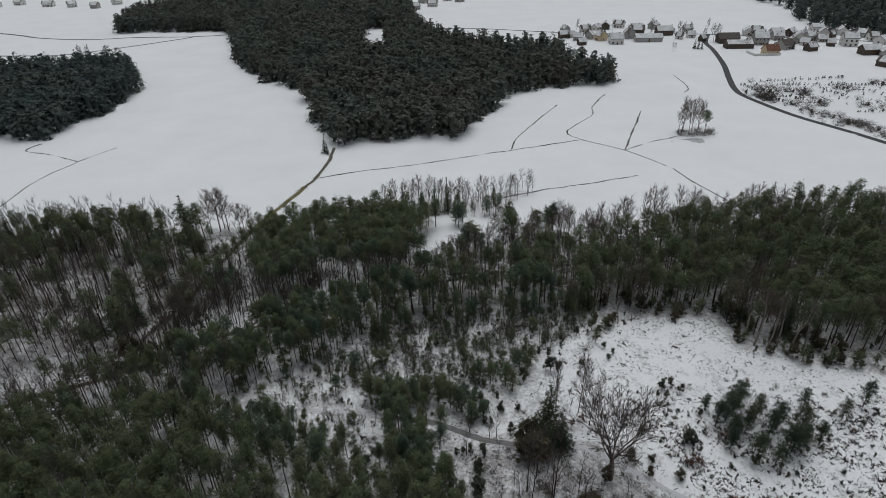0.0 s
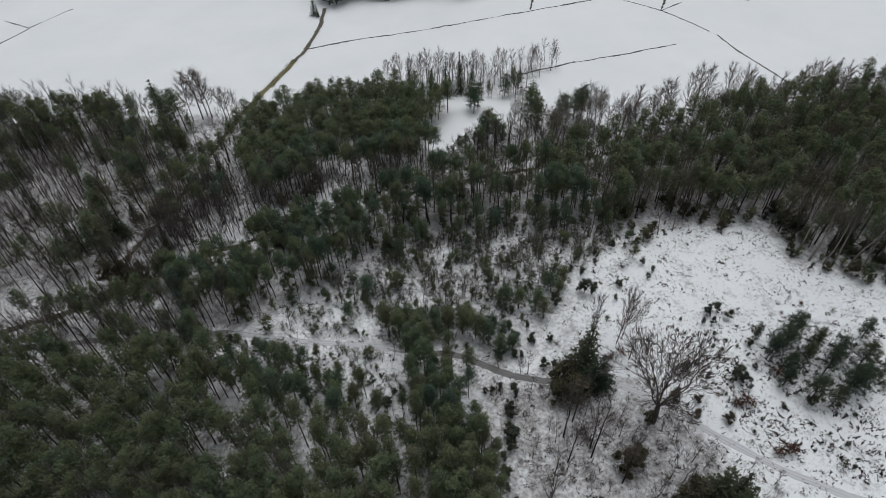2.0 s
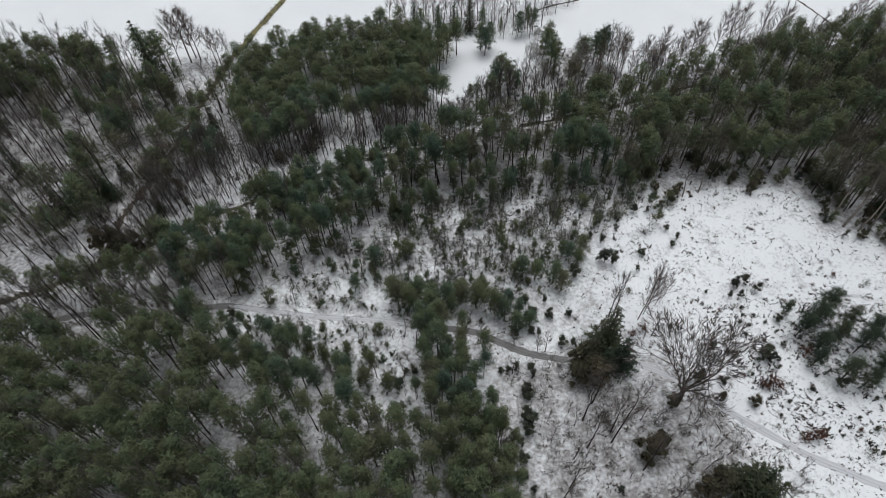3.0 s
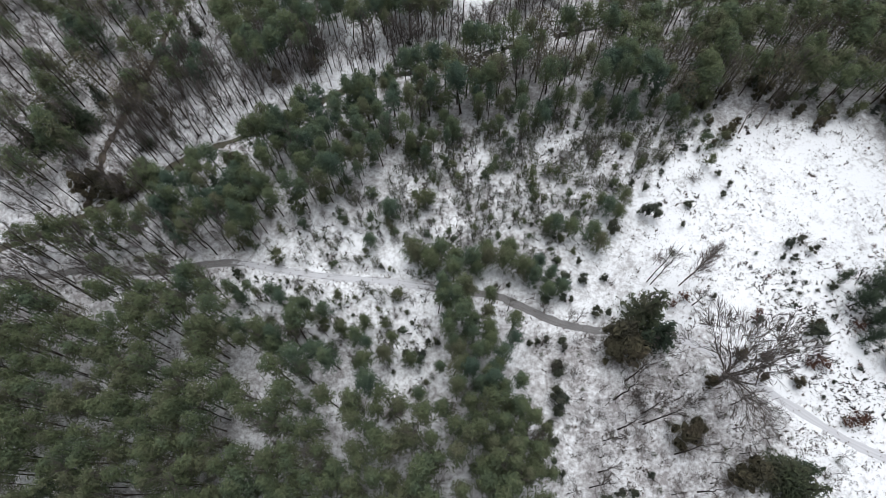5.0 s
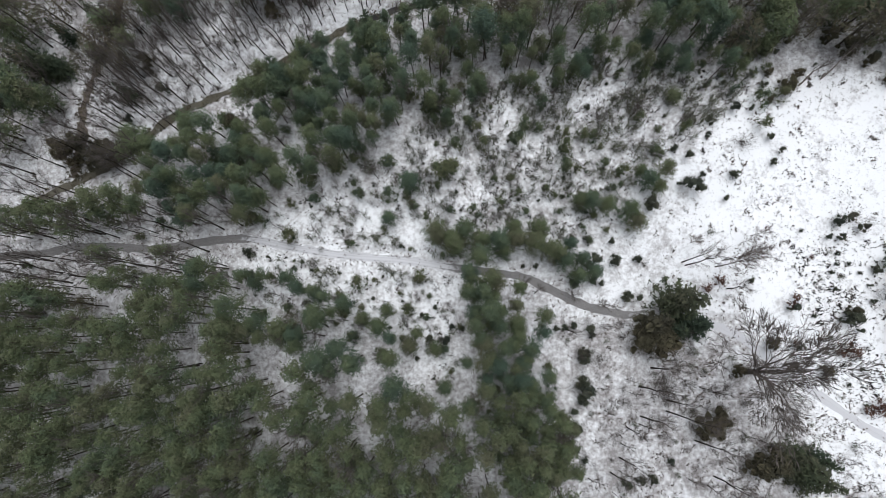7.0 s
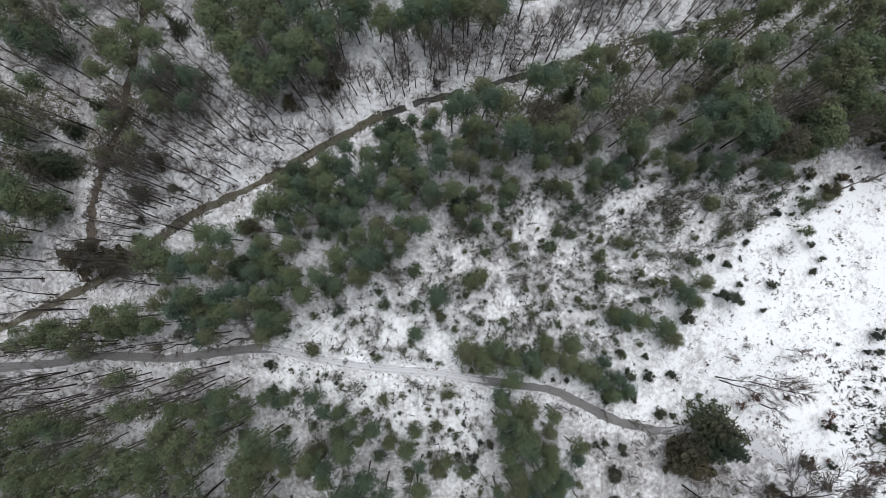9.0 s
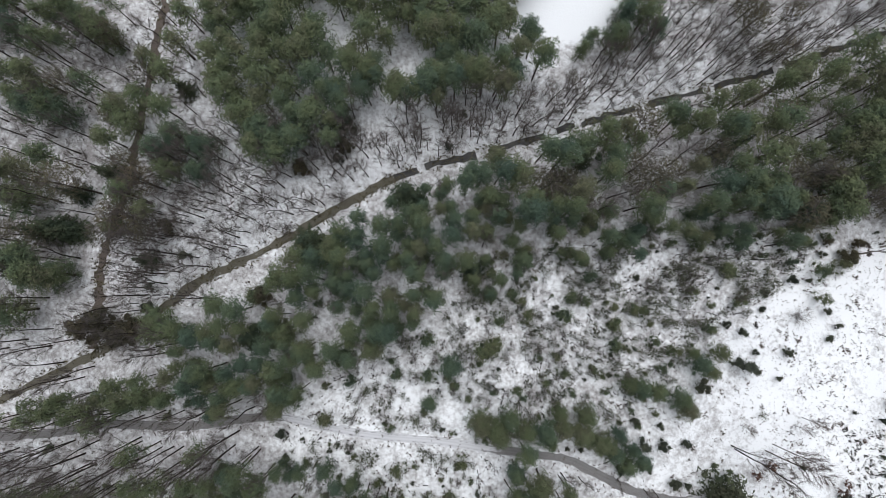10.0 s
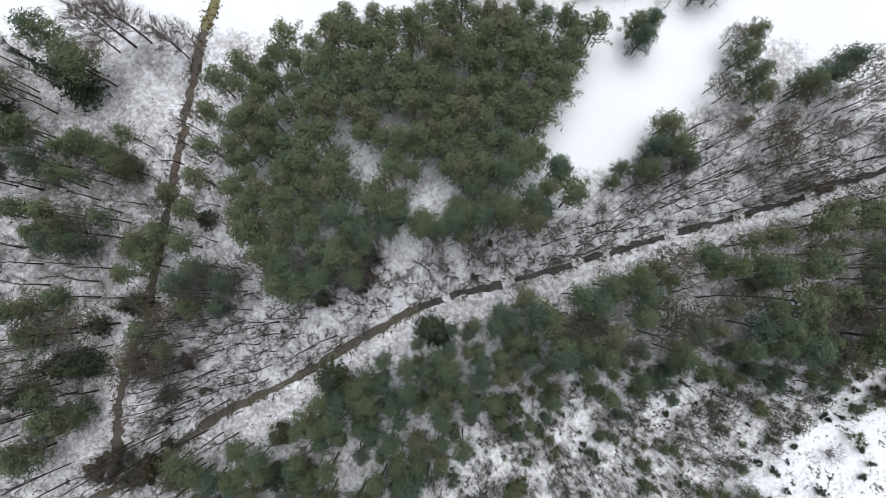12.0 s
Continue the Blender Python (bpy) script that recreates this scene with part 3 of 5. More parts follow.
PINES_NORTH = [(-47.1, 134.5), (-42.0, 135.8), (-34.0, 139.3), (-27.4, 139.9), (-18.0, 142.7), (-10.0, 142.6), (-3.4, 138.5), (-5.5, 133.0), (-8.9, 128.3), (-10.3, 124.3), (-6.5, 121.0), (-5.8, 117.7), (-9.2, 114.4), (-15.6, 113.8), (-27.2, 112.0), (-33.2, 107.6), (-39.4, 105.6), (-43.0, 109.0), (-45.3, 113.0), (-46.8, 118.4), (-46.3, 128.4)]
PINES_EAST = [(-15.5, 103.5), (-11.5, 105.5), (-4.8, 107.0), (-0.3, 108.3), (8.3, 112), (18.1, 114.5), (29.2, 117.8), (47.1, 125.6), (64.6, 134.3), (97.8, 139.1), (114.6, 140.4), (111.6, 90.2), (91.7, 82.8), (66.4, 85.7), (57.7, 90.0), (54.1, 99.9), (46.1, 98.7), (36.4, 100.5), (29.6, 99), (11.0, 99.8), (1.4, 99.5), (-8.1, 98.8)]
WEST = [(-130.2, 138.6), (-107.6, 137.6), (-77.7, 138.5), (-64.2, 129.1), (-58.3, 125.3), (-60.3, 113.5), (-62.3, 101.7), (-64.7, 91.8), (-66.6, 89.3), (-81.6, 82.4), (-94.1, 76.5), (-129.4, 101.9)]
GAP = [(-10, 75.5), (9.5, 79), (15, 86), (21.7, 90), (27.5, 95.5), (36, 96), (33, 72), (25, 64), (14, 64), (2, 64), (-10, 69)]
TONGUE = [(-8.5, 128.5), (-5.5, 122.0), (2.0, 121.0), (8.0, 126.5), (13.5, 137.0), (20.0, 147.0), (-3.0, 146.0), (-4.0, 134.0)]
TONGUE_EDGE = [(-0.3, 118.3), (8.5, 119.4), (18.3, 121.9), (17.2, 127.8), (10.3, 128.2), (2.5, 123.3)]
HOLES = [(-65.5, 128.4, 3.5), (-61.7, 126.2, 2.0), (-75.0, 107.7, 2.5), (-77.7, 114.9, 2.5), (-68.5, 106.4, 2.6), (-65.9, 99.3, 2.0),
         (-31.2, 122.0, 3.2), (-23.3, 118.4, 3.0), (-33.9, 124.8, 1.6), (-34.3, 127.9, 1.3), (-27.2, 111.3, 2.5), (-15.5, 122.3, 1.4), (-32.4, 85.4, 2.2), (-42.7, 60.6, 2.6), (-35.3, 59.3, 2.0), (-32.3, 57.1, 2.4),
         (-23.0, 56.4, 2.0), (-34.1, 51.7, 2.5), (-22.8, 49.6, 1.6), (-39.3, 65.0, 2.0), (-39.6, 88.8, 1.8), (-52.0, 65.0, 2.0), (-17.5, 74.6, 2.0)]


def inside(poly, X, Y):
    X, Y = np.asarray(X, float), np.asarray(Y, float)
    r = np.zeros(X.shape, bool)
    for (x0, y0), (x1, y1) in zip(poly, poly[1:] + poly[:1]):
        c = (y0 > Y) != (y1 > Y)
        r ^= c & (X < (x1 - x0) * (Y - y0) / ((y1 - y0) or 1e-9) + x0)
    return r


def far_from(line, X, Y):
    X, Y = np.asarray(X, float), np.asarray(Y, float)
    d = np.full(X.shape, 1e9)
    for (x0, y0), (x1, y1) in zip(line, line[1:]):
        ux, uy = x1 - x0, y1 - y0
        s = np.clip(((X - x0) * ux + (Y - y0) * uy) / (ux * ux + uy * uy), 0, 1)
        d = np.minimum(d, np.hypot(X - x0 - s * ux, Y - y0 - s * uy))
    return d


def lie(X, Y):
    """The undisturbed lie of the land."""
    X, Y = np.asarray(X, float), np.asarray(Y, float)
    near = np.clip((175 - np.abs(Y - 80)) / 60, 0.15, 1)
    return near * (0.16 * np.sin(X * 0.13 + 1.3 * np.sin(Y * 0.07)) + 0.13 * np.sin(Y * 0.19 + X * 0.05) + 0.06 * np.sin(X * 0.47 + Y * 0.39))


def resample(line, step):
    out = []
    pts = [Vector((*p, 0)) for p in line]
    for i in range(len(pts) - 1):
        p0, p1, p2, p3 = pts[max(i - 1, 0)], pts[i], pts[i + 1], pts[min(i + 2, len(pts) - 1)]
        k = max(1, int((p2 - p1).length / step))
        for j in range(k):
            t = j / k
            q = 0.5 * (2 * p1 + (p2 - p0) * t + (2 * p0 - 5 * p1 + 4 * p2 - p3) * t * t + (3 * p1 - p0 - 3 * p2 + p3) * t ** 3)
            out.append((q.x, q.y))
    out.append(tuple(line[-1]))
    return np.array(out)


# ---- ground, one sheet out to the horizon ----
def axis(lo, hi, step, reach):
    mid = np.arange(lo, hi + 0.01, step)
    out, d = [], step
    while hi + sum(out) < reach:
        d *= 1.22
        out.append(d)
    up = hi + np.cumsum(out)
    down = lo - np.cumsum(out)
    return np.concatenate([down[::-1], mid, up])


def build_ground():
    gx, gy = axis(-118, 100, 0.8, 4600), axis(34, 160, 0.8, 4600)
    X, Y = np.meshgrid(gx, gy)
    Z = lie(X, Y)
    for line, deep, wide in ((DITCH_LINE, 0.4, 0.8), (TRACK_LINE, 0.2, 0.9)):
        Z -= deep * np.clip(1.25 - far_from(line, X, Y) / wide, 0, 1)
    litter = np.where(inside(FOREST, X, Y), 0.72, 0.0)
    litter = np.where(inside(STRIP, X, Y), 0.5, litter)
    for poly, v in ((WEST, 0.86), (GAP, 0.52), (ALDERS, 0.55), (BUSHLAND, 0.62), (GLADE, 0.52), (PINES_EAST, 0.85), (PINES_NORTH, 0.5), (SOUTHEAST, 0.78), (CLEARING, 0.3)):
        litter = np.where(inside(poly, X, Y), v, litter)
    for _ in range(3):
        litter[1:-1, 1:-1] = (litter[1:-1, 1:-1] * 2 + litter[:-2, 1:-1] + litter[2:, 1:-1] + litter[1:-1, :-2] + litter[1:-1, 2:]) / 6
    nx = len(gx)
    i = (np.arange(len(gy) - 1)[:, None] * nx + np.arange(nx - 1)[None]).ravel()
    F = np.column_stack([i, i + 1, i + nx + 1, i + nx])
    me = mesh_of("ground", np.column_stack([X.ravel(), Y.ravel(), Z.ravel()]), F, [SNOW], smooth=True)
    at = me.attributes.new("litter", "FLOAT", "POINT")
    at.data.foreach_set("value", litter.ravel().astype(np.float32))
    return tagged(new("ground", me), "snow-covered ground with leaf litter under the trees", "ground", kind="structure")


build_ground()


def ribbon(name, line, half, lift, material, label, category, snow=None, step=0.7, ragged=0.0, profile=((-1, 0.0), (0, 0.0), (1, 0.0)), kind="structure"):
    """A strip along a line, with a cross-section and an uneven edge."""
    p = resample(line, step)
    d = np.gradient(p, axis=0)
    d /= np.linalg.norm(d, axis=1)[:, None] + 1e-9
    nrm = np.column_stack([-d[:, 1], d[:, 0]])
    rows = []
    for s, dz in profile:
        w = half * s * (1 + ragged * (rng.normal(0, 1, len(p)) + 1.2 * np.sin(np.arange(len(p)) * 0.37 + 2 * s) * np.sin(np.arange(len(p)) * 0.13)) * (abs(s) > 0.9))
        q = p + nrm * w[:, None]
        rows.append(np.column_stack([q, lie(q[:, 0], q[:, 1]) + lift + dz]))
    V = np.stack(rows, axis=1)
    k, m = V.shape[0], V.shape[1]
    i = (np.arange(k - 1)[:, None] * m + np.arange(m - 1)[None]).ravel()
    F = np.column_stack([i, i + m, i + m + 1, i + 1])
    me = mesh_of(name, V.reshape(-1, 3), F, [material], smooth=True)
    at = me.attributes.new("snow", "FLOAT", "POINT")
    val = np.zeros((k, m)) if snow is None else np.stack([snow(V[:, j, 0], V[:, j, 1], profile[j][0]) for j in range(m)], axis=1)
    at.data.foreach_set("value", val.ravel().astype(np.float32))
    return tagged(new(name, me), label, category, kind=kind)


def path_snow(X, Y, s):
    bare_part = np.interp(X, [-60, -42, -37, -14, -10, 9, 13, 22, 40], [0.02, 0.05, 0.5, 0.52, 0.1, 0.12, 0.5, 0.8, 0.86])
    return bare_part + (0.22 if abs(s) > 0.9 else -0.08 if abs(s) > 0.6 else 0.1)


ribbon("forest_path", PATH_LINE, 0.48, 0.05, MUD, "narrow forest track of grey mud with slushy ruts", "path", path_snow, 0.6, 0.12,
       ((-1.2, -0.06), (-0.7, 0.0), (-0.5, -0.03), (-0.2, 0.0), (0, 0.02), (0.2, 0.0), (0.5, -0.03), (0.7, 0.0), (1.2, -0.06)))
WEST_END = [q for q in DITCH_LINE if q[0] < -24]
EAST_END = [q for q in DITCH_LINE if q[0] > -26]
ribbon("grassy_ditch", WEST_END, 0.5, -0.10, GRASSY, "grass-choked olive-brown ditch through the wood", "ditch", lambda X, Y, s: 0.2 + 0.12 * np.sin(X * 1.3) + 0 * Y, 0.9, 0.25)
run = resample(EAST_END, 0.8)
while len(run) > 6:  # open water, with snow bridges between
    cut = int(rng.integers(4, 14))
    ribbon("ditch_water", [tuple(q) for q in run[:cut]], 0.4, -0.13, WATER, "dark water in a narrow forest ditch", "ditch", None, 0.8, 0.35)
    run = run[cut + int(rng.integers(0, 2)):]
ribbon("muddy_track", TRACK_LINE[:8], 0.5, -0.06, BROWN_MUD, "muddy brown track between snow banks", "track", lambda X, Y, s: np.interp(Y, [84, 100, 110, 135], [0.12, 0.2, 0.3, 0.2]) + 0 * X, 0.6, 0.35)
ribbon("mossy_track", TRACK_LINE[7:11], 0.7, -0.05, MOSSY, "yellow-green mossy track at the wood's edge", "track", None, 0.6, 0.2)
ribbon("field_track", TRACK_LINE[10:], 0.55, 0.02, GRASSY, "grass-grown field track between snow fields", "track", lambda X, Y, s: 0.15 + 0 * X, 0.6, 0.25)
for ditch in FIELD_DITCHES:
    ribbon("field_ditch", ditch, 0.24, 0.03, FIELDGRASS, "thin ditch of withered grass across the snow field", "ditch", None, 0.9, 0.6, ((-1, -0.03), (0, 0.06), (1, -0.03)))
ribbon("road", ROAD_LINE, 1.4, 0.05, ASPHALT, "wet dark asphalt road between snow fields", "road", None, 2.0)
for lane in LANES:
    ribbon("lane", lane, 1.0, 0.06, ASPHALT, "narrow dark lane across the snow fields", "road", None, 3.0, 0.1)

# ---- where the plants stand ----
plants = {k: [] for k in SHAPES}


def scatter(poly, gap, tries=30, keep=1.0, clear=True, soft=0.0):
    """Random places in an area, at least gap apart, off the tracks and out of the holes."""
    P = np.array(poly)
    lo, hi = P.min(0), P.max(0)
    k = int((hi - lo).prod() / (gap * gap) * tries / 6)
    c = rng.uniform(lo, hi, (k, 2))
    c = c[inside(poly, c[:, 0], c[:, 1])]
    if clear:
        ok = (far_from(PATH_LINE, c[:, 0], c[:, 1]) > 1.3) & (far_from(DITCH_LINE, c[:, 0], c[:, 1]) > 0.7) & (far_from(TRACK_LINE, c[:, 0], c[:, 1]) > 0.9)
        for x, y, r in HOLES:
            ok &= np.hypot(c[:, 0] - x, c[:, 1] - y) > r + 0.15
        c = c[ok]
    cells, out = {}, []
    for x, y in c:
        g = gap * (1 + soft * rng.uniform(-1, 1))
        i, j = int(x // gap), int(y // gap)
        if all((x - u) ** 2 + (y - v) ** 2 > g * g for a in (-2, -1, 0, 1, 2) for b in (-2, -1, 0, 1, 2) for u, v in cells.get((i + a, j + b), ())):
            cells.setdefault((i, j), []).append((x, y))
            if rng.uniform() < keep:
                out.append((x, y))
    return out


def drifts(places, floor, scale=1.0):
    """Keep the places that fall into uneven drifts."""
    return [(x, y) for x, y in places if math.sin(scale * (x * 0.62 + 2.1 * math.sin(y * 0.37))) + math.sin(scale * (y * 0.71 + 1.8 * math.sin(x * 0.29))) + rng.normal(0, 0.6) > floor]


def grow(kind, places, lo, hi, broad=1.0):
    for q in places:
        h = q[2] if len(q) > 2 else rng.uniform(lo, hi)
        if kind == "pine_tree" and (h < 6.8 or len(q) > 2 and q[0] > -5 and 117 < q[1] < 160):
            plants["bushy_pine"].append((q[0], q[1], h, max(1.0, broad * 0.9) * rng.uniform(0.85, 1.15)))
            continue
        plants[kind].append((q[0], q[1], h, broad * rng.uniform(0.8, 1.2)))


OPEN_STAND = [(-76, 74.5), (-58, 75.5), (-40.0, 76.5), (-38.5, 72), (-45, 68.5), (-60, 67.5), (-76, 67)]
DITCH_SIDE = [(-77, 84), (-67, 89), (-53.5, 90), (-45.5, 93.2), (-53, 86), (-60.5, 82), (-68.5, 77.5), (-77, 76)]


def thinned(places, keep):
    """Fewer trees in the open stands."""
    return [q for q in places if rng.uniform() < keep or not (inside(OPEN_STAND, [q[0]], [q[1]])[0] or inside(DITCH_SIDE, [q[0]], [q[1]])[0])]


# the pine wood south of the path
grow("pine_tree", thinned(scatter(PINES_SW, 2.08, soft=0.55), 0.14), 9.0, 13.0, 0.96)
grow("alder_tree", scatter(OPEN_STAND, 1.7, keep=0.8), 8, 12)
grow("withered_tree", scatter(PINES_SW, 6.0, keep=0.4), 6.0, 9.0)
grow("alder_tree", scatter(PINES_SW, 2.6, keep=0.5), 8, 12)
grow("young_pine", scatter(PINES_SW, 4.0, keep=0.5), 2.0, 4.5)
grow("bare_bush", scatter(PINES_SW, 3.0, keep=0.5), 0.8, 2.0)
FRINGE = [(-40, 69.5), (-36.2, 65.5), (-30, 64), (-24.6, 63), (-19.4, 60), (-15, 55.5), (-11, 54), (-10, 58), (-14, 62), (-20, 64.5), (-28, 67), (-36, 70.5)]
grow("pine_tree", scatter(FRINGE, 2.3, soft=0.4, keep=0.8), 5.0, 8.5, 0.8)
# the knot of pines that reaches over the path
grow("pine_tree", scatter(PINES_KNOT, 2.0, soft=0.4), 6.9, 9.5, 0.95)
grow("pine_tree", [(-8.6, 67.1, 11.0), (-7.0, 67.8, 10.0), (-7.9, 65.1, 10.5), (-10.0, 68.9, 8.0), (-9.0, 71.0, 8.0), (0.1, 46.2, 9.0), (-1.2, 45.9, 9.5)], 9, 12, 1.05)
RIM = [(-10.6, 65.6), (-5.8, 65.2), (-0.9, 62.3), (-0.9, 58.6), (1.6, 56.2), (0.4, 53.5), (1.5, 50.7), (2.1, 47.0), (2.1, 46.0), (-7.0, 46.2), (-7.0, 53.7), (-7.6, 59.4), (-9.8, 61.9)]
grow("pine_tree", scatter(RIM, 2.3, soft=0.4, keep=0.9), 6.9, 9.0, 0.9)
grow("young_pine", scatter(RIM, 2.6, soft=0.4, keep=0.6), 2.5, 4.5)
# pines between the path and the ditch
grow("pine_tree", thinned(scatter(PINES_MID, 1.9, soft=0.5), 0.2), 6.9, 11.0, 0.98)
grow("young_pine", scatter(PINES_MID, 3.0, keep=0.6), 2.5, 5.0)
grow("alder_tree", scatter(PINES_MID, 3.0, keep=0.55), 6, 10)
grow("alder_tree", scatter([(-76.4, 81.2), (-60.4, 89.2), (-50.4, 89.9), (-46.1, 88.8), (-53.2, 81.8), (-66.5, 78.0)], 1.7, keep=0.8), 8, 12)
MARGIN = [(-16, 92), (-11, 96), (-8, 99.5), (3, 99.5), (12, 100), (30, 99.5), (28, 95.5), (14, 95.5), (2, 94), (-7, 92.5), (-13, 88.5)]
grow("pine_tree", scatter(MARGIN, 2.2, soft=0.4, keep=0.8), 5.0, 8.5, 0.8)
grow("young_pine", scatter(MARGIN, 2.4, soft=0.4, keep=0.6), 2.0, 4.4, 0.9)
# the dense block by the fields, and the mixed wood along the clearing
grow("pine_tree", scatter(PINES_NORTH, 1.85, soft=0.35), 7.0, 10.0, 1.34)
grow("pine_tree", [(-52.5, 112.0, 8.0), (-52.0, 116.0, 8.5), (-51.0, 120.0, 8.5), (-50.0, 123.5, 8.5), (-49.4, 127.5, 9.0), (-48.9, 131.5, 9.0)], 8, 9, 1.2)
for q in scatter(PINES_EAST, 2.15, soft=0.3):
    u = rng.uniform()
    grow("withered_tree" if u < 0.16 else "alder_tree" if u < 0.26 else "spruce_tree" if u < 0.31 else "pine_tree", [q], 8.0, 10.5 if u < 0.31 else 12.5, 1.2)
grow("pine_tree", [(30.1, 107.6, 11.5), (17.4, 109.2, 10.0), (28.0, 101.6, 10.0), (41.0, 101.0, 11.5), (43.4, 100.4, 11.0)], 9, 11, 1.35)
grow("withered_tree", [(38.4, 100.4, 10.5), (40.2, 98.6, 9.5), (24.4, 99.0, 8.5), (-5.0, 103.0, 7.0), (2.0, 108.0, 6.0)], 9, 11, 1.3)
# the wood west of the grassy track
for q in scatter(WEST, 2.65, soft=0.4):
    u = rng.uniform()
    grow("pine_tree" if u < 0.27 else "alder_tree" if u < 0.86 else "withered_tree" if u < 0.96 else "spruce_tree", [q], 7.5, 11.5, 1.08)
grow("pine_tree", [(-89.2, 125.6, 12.0), (-86.3, 126.1, 11.5), (-80.4, 130.5, 12.0), (-77.2, 128.9, 11.5), (-74.1, 131.2, 11), (-71.7, 124.8, 9), (-92.5, 123.5, 12), (-82.9, 124.3, 12), (-96.0, 126.0, 12)], 9, 12, 1.3)
grow("bushy_pine", [(-70.7, 137.6, 9), (-66.8, 134.8, 9), (-63.0, 123.1, 8.5), (-60.3, 121.3, 8.5), (-65.8, 124.1, 8), (-61.5, 122.6, 8), (-71.1, 121.2, 9), (-67.4, 113.9, 9), (-66.5, 112.0, 8.5), (-69.0, 112.6, 8.5), (-58.6, 112.1, 7.5), (-70.2, 104.8, 9),
                    (-70.2, 100.8, 8.5), (-66.8, 91.1, 9), (-69.8, 87.6, 9), (-65.1, 91.9, 7), (-51.5, 108.8, 7), (-49.0, 104.5, 7), (-52.3, 104.8, 7), (-53.6, 107.4, 7), (-48.2, 107.2, 7)], 7, 9, 1.3)
grow("spruce_tree", [(-60.3, 104.7, 6.5), (-58.6, 104.4, 5.0), (-66.4, 97.7, 7.5), (-65.0, 97.3, 6.5), (-68.7, 97.3, 7.0), (-55.6, 93.6, 5.0), (-51.5, 115.5, 5.0), (-72.5, 93.5, 7.0), (-64.6, 102.0, 6.0)], 6, 8, 1.7)
grow("withered_tree", [(-57.3, 99.1, 8.5), (-55.2, 97.4, 7.0), (-59.9, 96.7, 6.5), (-58.8, 111.5, 7.0), (-57.6, 105.6, 7.5), (-56.0, 116.8, 7.0), (-55.0, 103.0, 7.5)], 7, 9, 1.35)
grow("pine_tree", [(-56.7, 101.4, 8.0), (-56.7, 109.5, 7.8), (-55.6, 113.6, 7.2), (-57.8, 97.4, 7.4), (-54.6, 99.6, 7.0), (-59.6, 108.4, 7.4), (-54.8, 118.4, 7.0)], 7, 8, 1.25)
grow("brown_bush", [(-62.3, 85.3, 6.0), (-60.8, 86.5, 5.0), (-56.7, 85.5, 5.0), (-58.3, 84.5, 5.0), (-41.1, 89.2, 4.0), (-38.9, 84.7, 4.6), (-53.1, 98.0, 3.6), (-36.8, 105.5, 3.0), (-31.3, 108.3, 3.0)], 3, 6)
grow("juniper_bush", [(-50.9, 94.3, 2.6), (-55.4, 87.7, 3.2), (-55.6, 90.4, 1.7), (-30.9, 110.7, 3.6), (-32.0, 106.5, 2.8), (-32.9, 108.3, 1.8), (-18.0, 108.3, 2.0), (-15.9, 112.5, 2.0), (1.1, 106.8, 2.4), (-41.9, 101.5, 1.2)], 1.5, 3)
grow("spruce_tree", [(-34.9, 94.0, 6.5), (-33.7, 95.0, 5.5), (-23.5, 101.8, 7.0), (-22.2, 101.2, 6.0), (-42.0, 84.0, 6.5), (-31.7, 90.3, 6.0), (-35.4, 96.0, 7.0), (-14.9, 92.1, 5.5)], 6, 8, 1.7)
grow("bare_bush", scatter(WEST, 2.2, soft=0.3, keep=0.7), 0.8, 2.4)
grow("pine_tree", scatter([(-118, 124), (-118, 135), (-84, 134.5), (-74, 131), (-74, 125), (-90, 120)], 2.7, soft=0.5, keep=0.75), 6.9, 10.8, 1.15)
grow("pine_tree", [(-64.4, 133.0, 12.0), (-87.5, 133.0, 10.5), (-80.7, 133.0, 11.0), (-83.0, 132.0, 10.5), (-95.3, 133.0, 9.5)], 9, 12, 1.3)
grow("pine_tree", [(-51.6, 85.8, 7.5), (-53.1, 86.6, 7.0), (-50.1, 85.1, 7.5), (-48.6, 84.6, 7.5), (-52.6, 84.4, 7.0), (-45.2, 87.7, 7.0), (-29.6, 95.3, 8.0)], 7, 8, 1.3)
# alder carr along the ditch
grow("alder_tree", scatter(ALDERS, 1.3, soft=0.4, keep=0.8), 4.5, 8.5)
grow("alder_tree", scatter([(-45.5, 94.9), (-57.3, 89.8), (-58.3, 105.6), (-50.4, 107.7)], 2.4, keep=0.7), 7, 10)
grow("alder_tree", scatter([(-58.3, 115.5), (-47.5, 109.7), (-47.5, 131.2), (-53.4, 133.1)], 2.0, keep=0.7), 5, 8.5)
grow("bare_bush", scatter(ALDERS, 2.0, soft=0.3, keep=0.7), 0.8, 2.4)
# trees along the snow tongue
grow("pine_tree", [(5.2, 126.8, 8.0), (6.5, 124.0, 8.0), (3.7, 124.0, 8.0), (8.0, 122.1, 7.0), (2.5, 121.4, 7.0), (16.2, 138.4, 7.5), (16.3, 133.1, 8.0), (15.0, 135.5, 7.5), (16.6, 130.8, 7.5), (22.2, 132.0, 8.0), (27.4, 134.6, 8.5), (25.3, 133.2, 8.0), (3.6, 139.8, 7.0), (1.8, 139.6, 7.0), (2.6, 137.6, 7.0)], 6, 9, 1.35)
grow("bushy_pine", [(-1.5, 119.7, 6.0), (0.1, 121.6, 5.0), (16.0, 127.9, 4.0), (10.4, 144.8, 6.5), (13.9, 146.6, 6.0), (6.6, 145.4, 4.5), (-7.4, 148.2, 6.5), (2.5, 147.8, 6.0), (12.7, 146.0, 7.0)], 4, 7)
